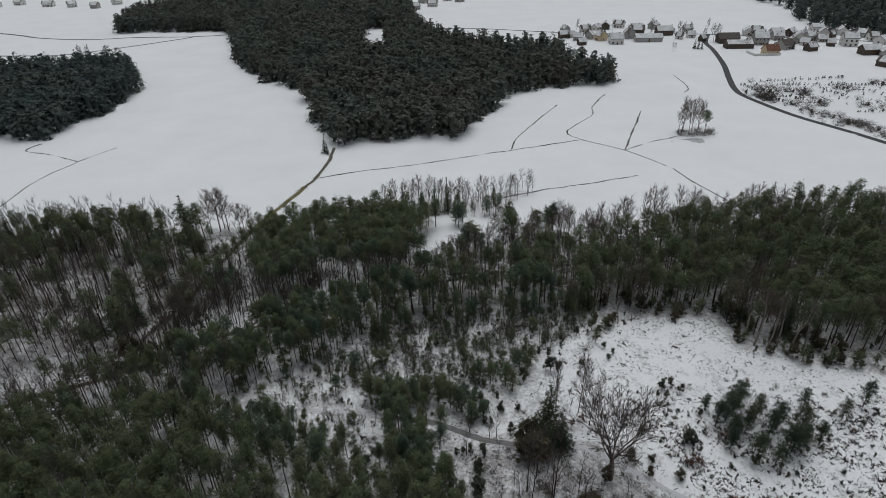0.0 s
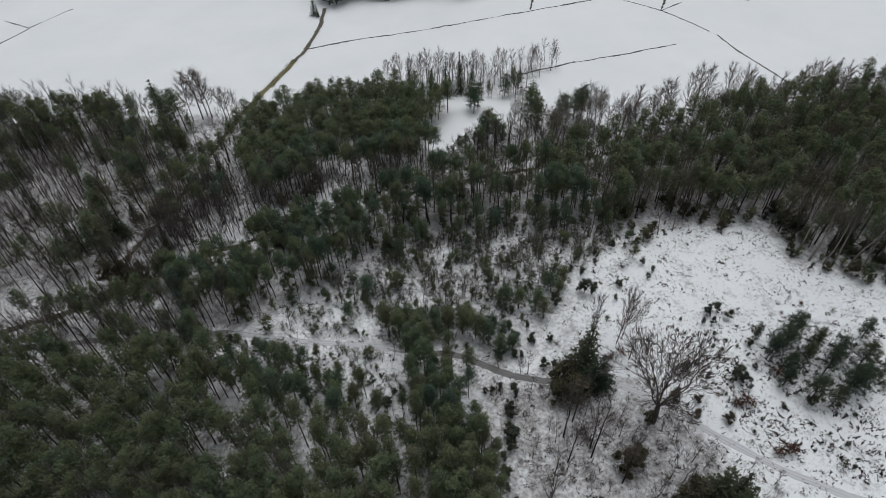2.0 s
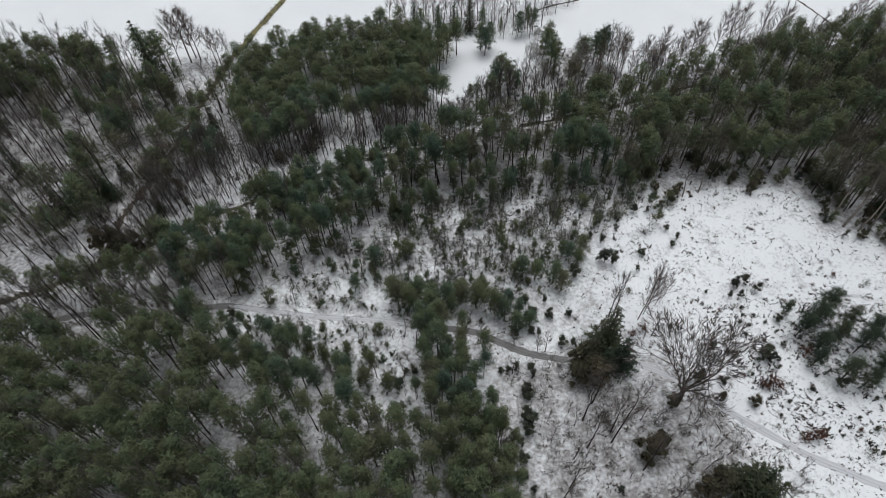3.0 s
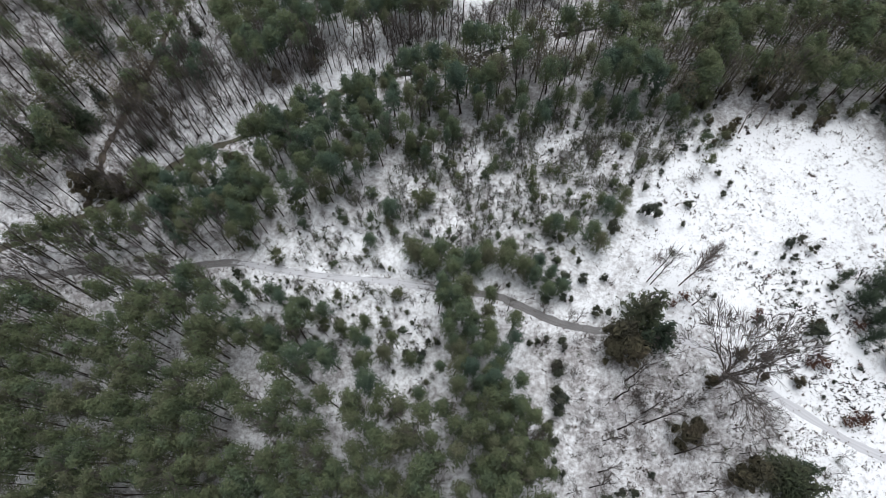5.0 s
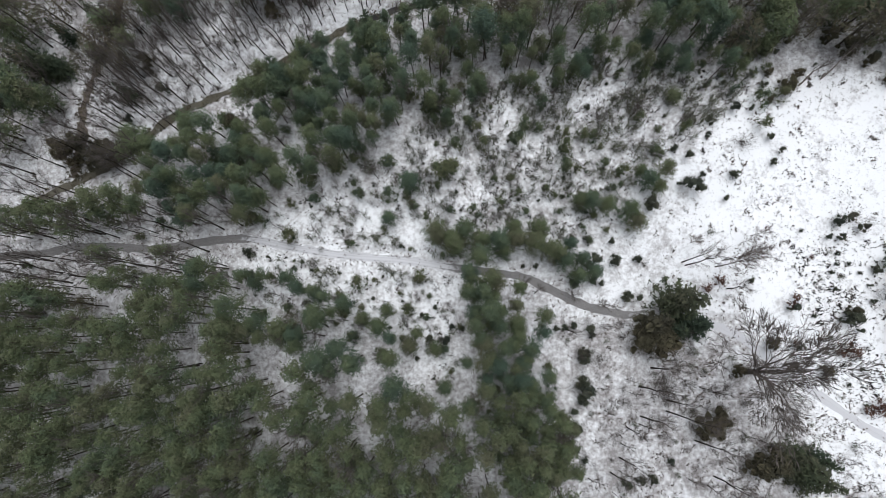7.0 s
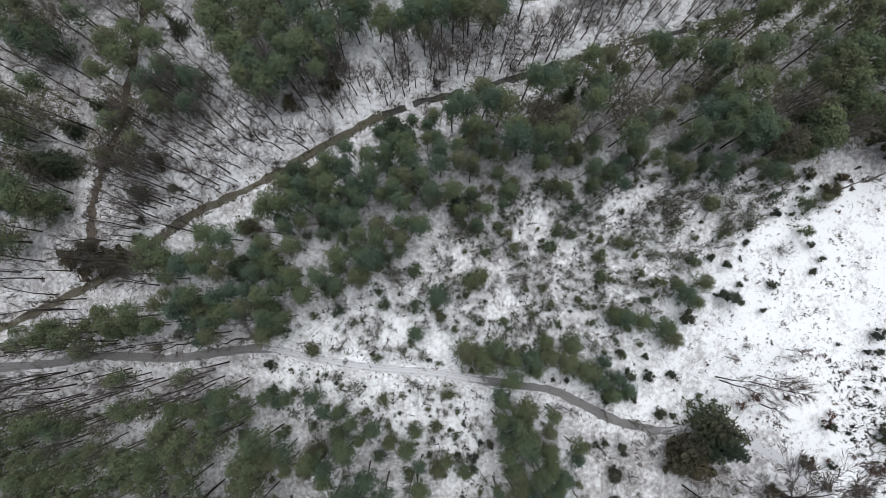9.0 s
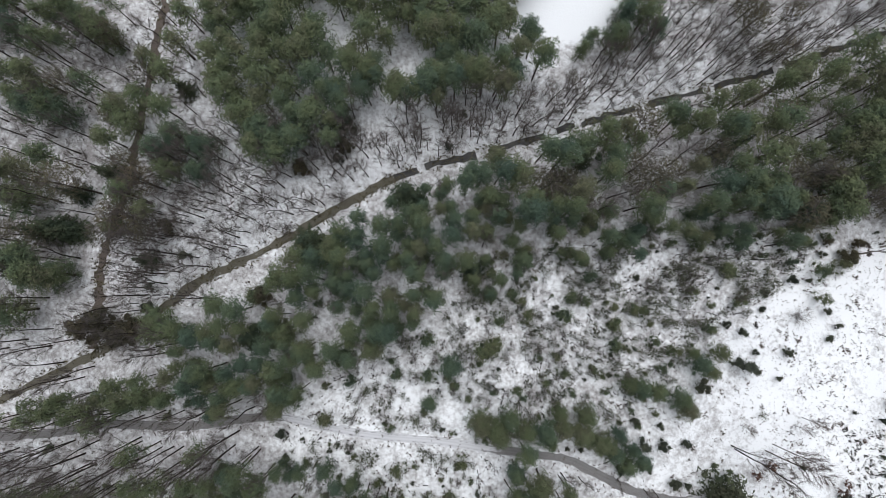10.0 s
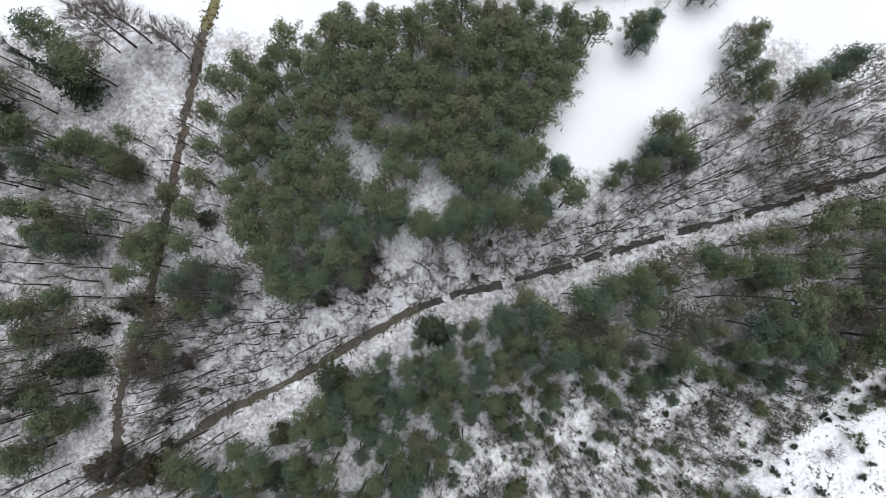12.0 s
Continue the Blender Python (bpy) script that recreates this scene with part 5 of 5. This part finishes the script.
def far_wood(name, poly, gap, label):
    lite = []
    for i in range(5):
        C, N = [], []
        if i < 3:
            for f in np.linspace(0.05, 1.0, 8):
                k = int(9 * (1.1 - f)) + 3
                az = rng.uniform(0, 6.28, k)
                rr = 3.0 * (1.1 - f) ** 0.7 * rng.uniform(0.55, 1.1, k)
                C.append(np.column_stack([np.cos(az) * rr, np.sin(az) * rr, np.full(k, 12.0 * f) + rng.normal(0, 0.4, k)]))
                N.append(np.column_stack([np.cos(az), np.sin(az), np.full(k, 0.5)]))
            C, N = np.concatenate(C), np.concatenate(N)
        else:
            N = ball_points(50, 0.3)
            C = np.array([0, 0, 6.2]) + N * np.array([2.7, 2.7, 5.6]) * rng.uniform(0.6, 1.1, (50, 1))
        _, t = stem(12.0, 0.2, 0.05, 0.003, 3, 3, 0.9)
        core = tube([(0, 0, 1.0), (0, 0, 5.0), (0, 0, 11.0)], [0.5, 1.1, 0.1], 5)
        lite.append(join([fronds(np.repeat(C, 4, axis=0) + rng.normal(0, 0.4, (4 * len(C), 3)), np.repeat(N, 4, axis=0) + [0, 0, 0.7], 1.25, 0.36, 0.35), t, core]))
    Vs, Fs, k = [], [], 0
    for x, y in scatter(poly, gap, 20, clear=False, soft=0.3):
        if inside(WOOD_GAP, [x], [y])[0]:
            continue
        V, F = lite[int(rng.integers(5))]
        s = rng.uniform(0.82, 1.08)
        an = rng.uniform(0, 6.28)
        R = np.array([[math.cos(an), -math.sin(an), 0], [math.sin(an), math.cos(an), 0], [0, 0, 1]])
        Vs.append(V * s * [1.3, 1.3, 1] @ R.T + [x, y, float(lie(x, y)) - 0.1])
        Fs.append(F + k)
        k += len(V)
    # the needle colour here carries the painted distance haze
    tagged(new(name, mesh_of(name, np.concatenate(Vs), np.concatenate(Fs), [HAZED_NEEDLES])), label, "wood", kind="stuff")


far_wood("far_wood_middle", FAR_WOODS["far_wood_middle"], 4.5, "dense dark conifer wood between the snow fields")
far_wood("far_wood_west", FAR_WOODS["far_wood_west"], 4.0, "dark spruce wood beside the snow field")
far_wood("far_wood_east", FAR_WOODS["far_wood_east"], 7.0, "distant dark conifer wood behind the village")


# ---- tussocks and low heath that poke through the snow ----
def tussocks(name, poly, gap, size, keep, label, material=TUSSOCK, many=3, floor=-0.3):
    """Low stalks in drifts: close together in some patches, gone in others, each clump of its own size."""
    q = np.array(scatter(poly, gap, 24, keep, soft=0.7))
    patch = np.sin(q[:, 0] * 0.55 + 2 * np.sin(q[:, 1] * 0.31)) + np.sin(q[:, 1] * 0.62 + 1.7 * np.sin(q[:, 0] * 0.27)) + rng.normal(0, 0.8, len(q))
    q = q[(patch > floor) & ~inside(TONGUE, q[:, 0], q[:, 1])]
    s = size * np.exp(rng.normal(0, 0.42, len(q)))
    k = np.clip((many * s / size).astype(int), 2, 12)
    s = np.repeat(s, k)[:, None]
    C = np.repeat(np.column_stack([q, lie(q[:, 0], q[:, 1]) + 0.04]), k, axis=0) + rng.normal(0, 1, (len(s), 3)) * np.column_stack([s * 0.85, s * 0.85, np.full(len(s), 0.02)])
    N = np.column_stack([rng.normal(0, 0.5, (len(C), 2)), np.full(len(C), 1.6)])
    V, F = sprays(C, N, np.minimum(s * 1.3, 0.34), 4, 0.2)
    tagged(new(name, mesh_of(name, V, F, [material])), label, "grass", kind="stuff")


tussocks("clearing_tussocks", CLEARING, 0.6, 0.1, 0.8, "brown grass tussocks poking through clearing snow", TUSSOCK, 3, -0.5)
HEATH = [(31.5, 72.7), (40.7, 73.6), (47.5, 72.5), (60, 72), (77, 72), (77, 50), (52, 47), (40, 50.2), (34.1, 57.8), (32.8, 63.9)]
tussocks("heather_clumps", HEATH, 0.62, 0.13, 0.9, "dark heather clumps in the snow of the clearing", HEATHER, 5, -1.0)
tussocks("clearing_heather", CLEARING, 2.4, 0.11, 0.5, "scattered dark heather in the snow of the clearing", HEATHER, 5, -0.2)
tussocks("bushland_seedlings", BUSHLAND, 1.1, 0.15, 0.7, "small dark seedlings dotted over the snow", HEATHER, 4, -1.0)
tussocks("glade_seedlings", GLADE, 1.1, 0.15, 0.7, "small dark seedlings dotted over the glade", HEATHER, 4, -1.0)
WOOD_FLOOR = [(-105, 36), (-105, 128), (-50, 138), (40, 126), (60, 92), (20, 98), (-24, 86), (-42, 70), (4, 50), (2, 36)]


def twig_litter(name, poly, gap, label):
    """Fallen twigs and stalks that lie on the snow."""
    q = np.array(scatter(poly, gap, 24, 0.8))
    q = q[~inside(TONGUE, q[:, 0], q[:, 1])]
    C = np.column_stack([q, lie(q[:, 0], q[:, 1]) + 0.03])
    C = np.repeat(C, 3, axis=0) + rng.normal(0, 1, (len(C) * 3, 3)) * [0.35, 0.35, 0.02]
    N = np.column_stack([rng.normal(0, 1.2, (len(C), 2)), np.full(len(C), 0.25)])
    V, F = sprays(C, N, 0.28, 2, 0.11)
    tagged(new(name, mesh_of(name, V, F, [TUSSOCK])), label, "litter", kind="stuff")


twig_litter("fallen_twigs", WOOD_FLOOR, 1.0, "dark fallen twigs strewn over the snowy wood floor")
tussocks("wood_tussocks", WOOD_FLOOR, 1.5, 0.16, 0.7, "withered stalks on the snowy wood floor")
tussocks("heath_tussocks", BUSHLAND, 0.6, 0.13, 0.8, "brown heath stalks between bushes in the snow")
tussocks("edge_tussocks", GAP, 0.8, 0.11, 0.7, "brown stalks in the snow between bushes and clearing")
tussocks("glade_tussocks", GLADE, 0.75, 0.12, 0.7, "brown stalks scattered over the snowy glade")
tussocks("southeast_tussocks", SOUTHEAST, 0.5, 0.11, 0.85, "brown stalks and brambles in thin snow")



def verge(name, line, spread, every, material, label):
    """Withered grass that hangs over the edges of a ditch or a track, in broken tufts."""
    p = resample(line, every)
    d = np.gradient(p, axis=0)
    d /= np.linalg.norm(d, axis=1)[:, None] + 1e-9
    q = np.repeat(p, 4, axis=0)
    nrm = np.repeat(np.column_stack([-d[:, 1], d[:, 0]]), 4, axis=0)
    side = np.where(rng.uniform(0, 1, len(q)) < 0.5, -1, 1) * np.abs(rng.normal(spread, spread * 0.45, len(q)))
    q = q + nrm * side[:, None] + rng.normal(0, 0.2, q.shape)
    q = q[np.sin(q[:, 0] * 0.9 + 1.5 * np.sin(q[:, 1] * 0.7)) + rng.normal(0, 0.7, len(q)) > -0.35]
    C = np.column_stack([q, lie(q[:, 0], q[:, 1]) + 0.02])
    N = np.column_stack([rng.normal(0, 0.9, (len(q), 2)), np.full(len(q), 0.7)])
    V, F = sprays(C, N, 0.3, 4, 0.2)
    tagged(new(name, mesh_of(name, V, F, [material])), label, "grass", kind="stuff")


verge("ditch_grass", DITCH_LINE, 0.5, 0.22, VERGE, "withered grass tufts along the forest ditch")
verge("track_grass", [q for q in TRACK_LINE if q[1] < 170], 0.6, 0.22, VERGE, "withered grass tufts along the grassy track")
verge("path_grass", PATH_LINE, 0.85, 0.5, TUSSOCK, "brown stalks along the forest path")

# ---- pond ----
pond_line = [(81.6, 199.7), (87.1, 201.6), (92.6, 201.2)]
ribbon("frozen_pond", pond_line, 2.0, 0.03, ICE, "small frozen pond of grey ice in the field", "pond", None, 1.0, 0.15)


# ---- village ----
def box(bm, x0, x1, y0, y1, z0, z1):
    v = [bm.verts.new(c) for c in ((x0, y0, z0), (x1, y0, z0), (x1, y1, z0), (x0, y1, z0), (x0, y0, z1), (x1, y0, z1), (x1, y1, z1), (x0, y1, z1))]
    for f in ((3, 2, 1, 0), (4, 5, 6, 7), (0, 1, 5, 4), (1, 2, 6, 5), (2, 3, 7, 6), (3, 0, 4, 7)):
        bm.faces.new([v[i] for i in f])


def gable(bm, w, d, eave, ridge):
    """Walls with gable ends; the ridge runs along x."""
    a, b = w / 2, d / 2
    v = [bm.verts.new(c) for c in ((-a, -b, 0), (a, -b, 0), (a, b, 0), (-a, b, 0), (-a, -b, eave), (a, -b, eave), (a, b, eave), (-a, b, eave), (-a, 0, ridge), (a, 0, ridge))]
    for f in ((0, 1, 5, 4), (2, 3, 7, 6), (1, 2, 6, 9, 5), (3, 0, 4, 8, 7), (4, 5, 9, 8), (6, 7, 8, 9), (3, 2, 1, 0)):
        bm.faces.new([v[i] for i in f])


def slab(bm, w, d, eave, ridge, over, thick, lift):
    """Both slopes of a roof, as slabs."""
    k = (ridge - eave) / (d / 2)
    a = w / 2 + over
    for s in (-1, 1):
        y1, z1 = s * (d / 2 + over), eave - over * k + lift
        pts = [(-a, y1, z1), (a, y1, z1), (a, 0, ridge + lift), (-a, 0, ridge + lift)]
        lo = [bm.verts.new(p) for p in pts]
        hi = [bm.verts.new((p[0], p[1], p[2] + thick)) for p in pts]
        bm.faces.new(lo)
        bm.faces.new(hi)
        for i in range(4):
            bm.faces.new([lo[i], lo[(i + 1) % 4], hi[(i + 1) % 4], hi[i]])


def house(x, y, w, d, eave, rise, turn, wall, roof, snow_part, label, floors=2, barn=False):
    root = tagged(new("barn" if barn else "house"), label, "barn" if barn else "house", "village")
    bm = bmesh.new()
    gable(bm, w, d, eave, eave + rise)
    part("wall", bm, wall, root)
    bm = bmesh.new()
    slab(bm, w, d, eave, eave + rise, 0.5, 0.18, 0.02)
    r = part("roof", bm, roof, root)
    if snow_part > 0:
        bm = bmesh.new()
        slab(bm, w * snow_part, d * 0.97, eave, eave + rise, 0.42, 0.16, 0.21)
        part("roof_snow", bm, ROOF_SNOW, r, "layer of white snow on the roof")
    if not barn:
        bm = bmesh.new()
        box(bm, w * 0.18, w * 0.18 + 0.7, -0.9, -0.3, eave + rise * 0.5, eave + rise + 0.8)
        part("chimney", bm, GREY_WALL, r)
    bm = bmesh.new()
    box(bm, -0.55, 0.55, -d / 2 - 0.06, -d / 2 + 0.05, 0, 2.1 if not barn else 3.0)
    part("door", bm, WOOD, root)
    if not barn:
        for fl in range(floors):
            z0 = 0.9 + fl * 2.7
            if z0 + 1.3 > eave:
                break
            for i in range(int(w // 2.6)):
                cx = -w / 2 + (i + 0.5) * w / int(w // 2.6)
                if fl == 0 and abs(cx) < 0.9:
                    continue
                bm = bmesh.new()
                box(bm, cx - 0.6, cx + 0.6, -d / 2 - 0.05, -d / 2 + 0.05, z0, z0 + 1.35)
                win = part("window", bm, PLASTER if wall is not PLASTER else WOOD, root)
                bm = bmesh.new()
                box(bm, cx - 0.48, cx + 0.48, -d / 2 - 0.09, -d / 2 + 0.02, z0 + 0.1, z0 + 1.25)
                part("pane", bm, PANE, win)
            for s in (-1, 1):
                bm = bmesh.new()
                box(bm, s * w / 2 - 0.05, s * w / 2 + 0.05, -0.55, 0.55, z0, z0 + 1.3)
                win = part("window", bm, PLASTER if wall is not PLASTER else WOOD, root)
                bm = bmesh.new()
                box(bm, s * w / 2 - 0.09, s * w / 2 + 0.09, -0.43, 0.43, z0 + 0.1, z0 + 1.2)
                part("pane", bm, PANE, win)
    root.matrix_basis = pose(x, y, float(lie(x, y)) - 0.1, 0, 0, turn) @ Matrix.Scale(0.78, 4)
    return root


WHITE, CREAMY, DARKH, BARN = ("white plastered house with snow on the roof", "cream house with bare brown tiled roof", "grey house with dark tiled roof", "long dark timber barn with snowy roof")
house(105.3, 377.5, 10.1, 8.5, 4.6, 3.6, 2, PLASTER, GREY_ROOF, 1.0, WHITE)
house(98.8, 389.4, 7.1, 8, 4.2, 3.4, -70, CREAM, GREY_ROOF, 0.95, WHITE, 1)
house(118.4, 394.8, 8.2, 9, 4.6, 4.2, 82, GREY_WALL, GREY_ROOF, 0.5, DARKH)
house(126.9, 382.7, 21.0, 7.5, 3.4, 2.6, -2, GREY_WALL, GREY_ROOF, 1.0, BARN, 1, True)
house(142.9, 402.2, 13.0, 8, 4.2, 3.2, 4, BOARDS, GREY_ROOF, 1.0, BARN, 1, True)
house(127.3, 408.9, 11.0, 8, 4.0, 3.2, -8, BOARDS, GREY_ROOF, 0.6, BARN, 1, True)
house(172.4, 373.1, 15.4, 9, 4.2, 3.4, -2, BOARDS, GREY_ROOF, 0.0, "long grey-brown barn with bare dark roof", 1, True)
house(172.4, 357.2, 20.0, 7.5, 3.6, 2.2, -3, BOARDS, GREY_ROOF, 0.9, BARN, 1, True)
house(181.9, 338.3, 9.0, 8.5, 3.6, 3.6, 4, CREAM, TILES, 0.0, CREAMY)
house(189.0, 366.5, 10.5, 10, 5.6, 4.0, -6, GREY_WALL, GREY_ROOF, 0.97, WHITE)
house(182.1, 366.0, 5.0, 5, 3.0, 2.0, 40, BOARDS, GREY_ROOF, 1.0, "small timber shed with snow on its roof", 1, True)
house(196.8, 352.4, 10.6, 9, 3.6, 3.4, 28, GREY_WALL, GREY_ROOF, 0.0, DARKH, 1)
house(212.9, 367.6, 9.1, 8.5, 4.8, 3.8, 70, PLASTER, GREY_ROOF, 0.9, WHITE)
house(223.1, 373.9, 6.5, 6, 4.0, 3.0, 10, GREY_WALL, GREY_ROOF, 1.0, WHITE, 1)
house(236.6, 383.4, 7.4, 7, 4.6, 3.0, 70, PLASTER, GREY_ROOF, 0.9, WHITE)
house(226.2, 356.6, 5.2, 5, 3.0, 2.4, -20, BOARDS, GREY_ROOF, 1.0, "small timber shed with snow on its roof", 1, True)
house(236.6, 356.8, 10.1, 9, 6.4, 3.4, -12, PLASTER, GREY_ROOF, 0.95, "tall white plastered house with snowy roof", 3)
house(234.2, 333.3, 13.0, 8, 4.0, 2.8, 3, BOARDS, GREY_ROOF, 1.0, BARN, 1, True)
house(225.0, 304.9, 9.0, 8, 3.4, 3.0, -60, BOARDS, GREY_ROOF, 0.6, BARN, 1, True)
house(208.3, 345.3, 7.5, 6, 3.2, 2.4, 15, BOARDS, GREY_ROOF, 0.8, BARN, 1, True)
house(76.3, 400.6, 6.0, 6, 3.4, 2.6, 10, BOARDS, GREY_ROOF, 1.0, "small timber shed with snow on its roof", 1, True)
house(84.2, 389.7, 7.2, 6, 3.6, 2.8, -20, GREY_WALL, GREY_ROOF, 1.0, WHITE, 1)
house(83.8, 376.0, 6.0, 5, 3.0, 2.4, 15, BOARDS, GREY_ROOF, 1.0, "small timber shed with snow on its roof", 1, True)
house(92.7, 395.1, 6.6, 6, 3.8, 2.8, 60, GREY_WALL, GREY_ROOF, 0.8, DARKH, 1)
house(161.8, 411.3, 7.1, 6, 3.4, 2.6, 0, GREY_WALL, GREY_ROOF, 1.0, WHITE, 1)
house(205.3, 378.2, 8.0, 7, 3.8, 2.8, 0, GREY_WALL, GREY_ROOF, 1.0, WHITE, 1)
house(197.6, 385.1, 9.0, 7, 3.8, 2.8, 12, BOARDS, GREY_ROOF, 1.0, BARN, 1, True)
for x, y, w, t in ((81.8, 423.3, 7, -70), (81.8, 402.0, 6, -33), (94.4, 417.6, 8, 4), (104.0, 425.6, 7, 41), (110.8, 429.4, 9, 78), (121.7, 433.0, 8, -35), (129.7, 418.5, 9, 2), (143.7, 426.1, 8, 39), (150.9, 412.1, 7, 76), (148.3, 387.9, 5, -37), (156.7, 391.0, 6, 0), (159.5, 379.4, 5, 37), (195.0, 395.4, 9, 74), (202.0, 398.8, 8, -39), (210.6, 389.9, 9, -2), (219.2, 389.1, 8, 35), (210.0, 367.7, 7, 72), (213.1, 360.5, 6, -41), (243.0, 403.1, 9, -4), (241.1, 383.2, 7, 33), (252.1, 390.0, 9, 70), (259.5, 381.5, 9, -43), (259.5, 370.4, 8, -6), (258.0, 360.0, 9, 31), (239.3, 327.1, 8, 68), (225.6, 380.9, 8, -45), (228.2, 369.6, 7, -8)):
    house(x, y, w, w * 0.85, 2.8 + (w > 7), 2.6, t, (PLASTER, GREY_WALL, BOARDS)[int(w + x) % 3], GREY_ROOF, (1.0, 0.6, 0.95)[int(x) % 3], "small village house with patchy snow on its roof", 1, w < 7)
for x, y, w, t in ((-453.8, 627.2, 10, 10), (-440.0, 642.6, 13, -20), (-398.7, 624.0, 13, 5), (-370.8, 616.0, 10, 40), (-341.2, 604.0, 9, 0), (-331.4, 627.5, 10, 70), (-27.1, 544.4, 9, 20), (-12.4, 560.4, 11, -10), (0.6, 597.8, 10, 5), (12.4, 587.9, 9, 50), (-22.0, 584.7, 9, -30)):
    house(x, y, w, 8, 4.2, 3.0, t, PLASTER if w > 9 else GREY_WALL, GREY_ROOF, 0.8, WHITE, 1)
# garden wall below the cream house
bm = bmesh.new()
for x0, x1, y0, y1 in ((-7.5, 7.5, -0.15, 0.15), (-7.5, -7.2, 0.15, 9), (7.2, 7.5, 0.15, 5)):
    box(bm, x0, x1, y0, y1, 0, 1.3)
me = bpy.data.meshes.new("garden_wall")
bm.to_mesh(me)
bm.free()
me.materials.append(PLASTER)
tagged(new("garden_wall", me), "low white garden wall around the cream house", "wall").matrix_basis = pose(179.0, 334.7, 0, 0, 0, 3)
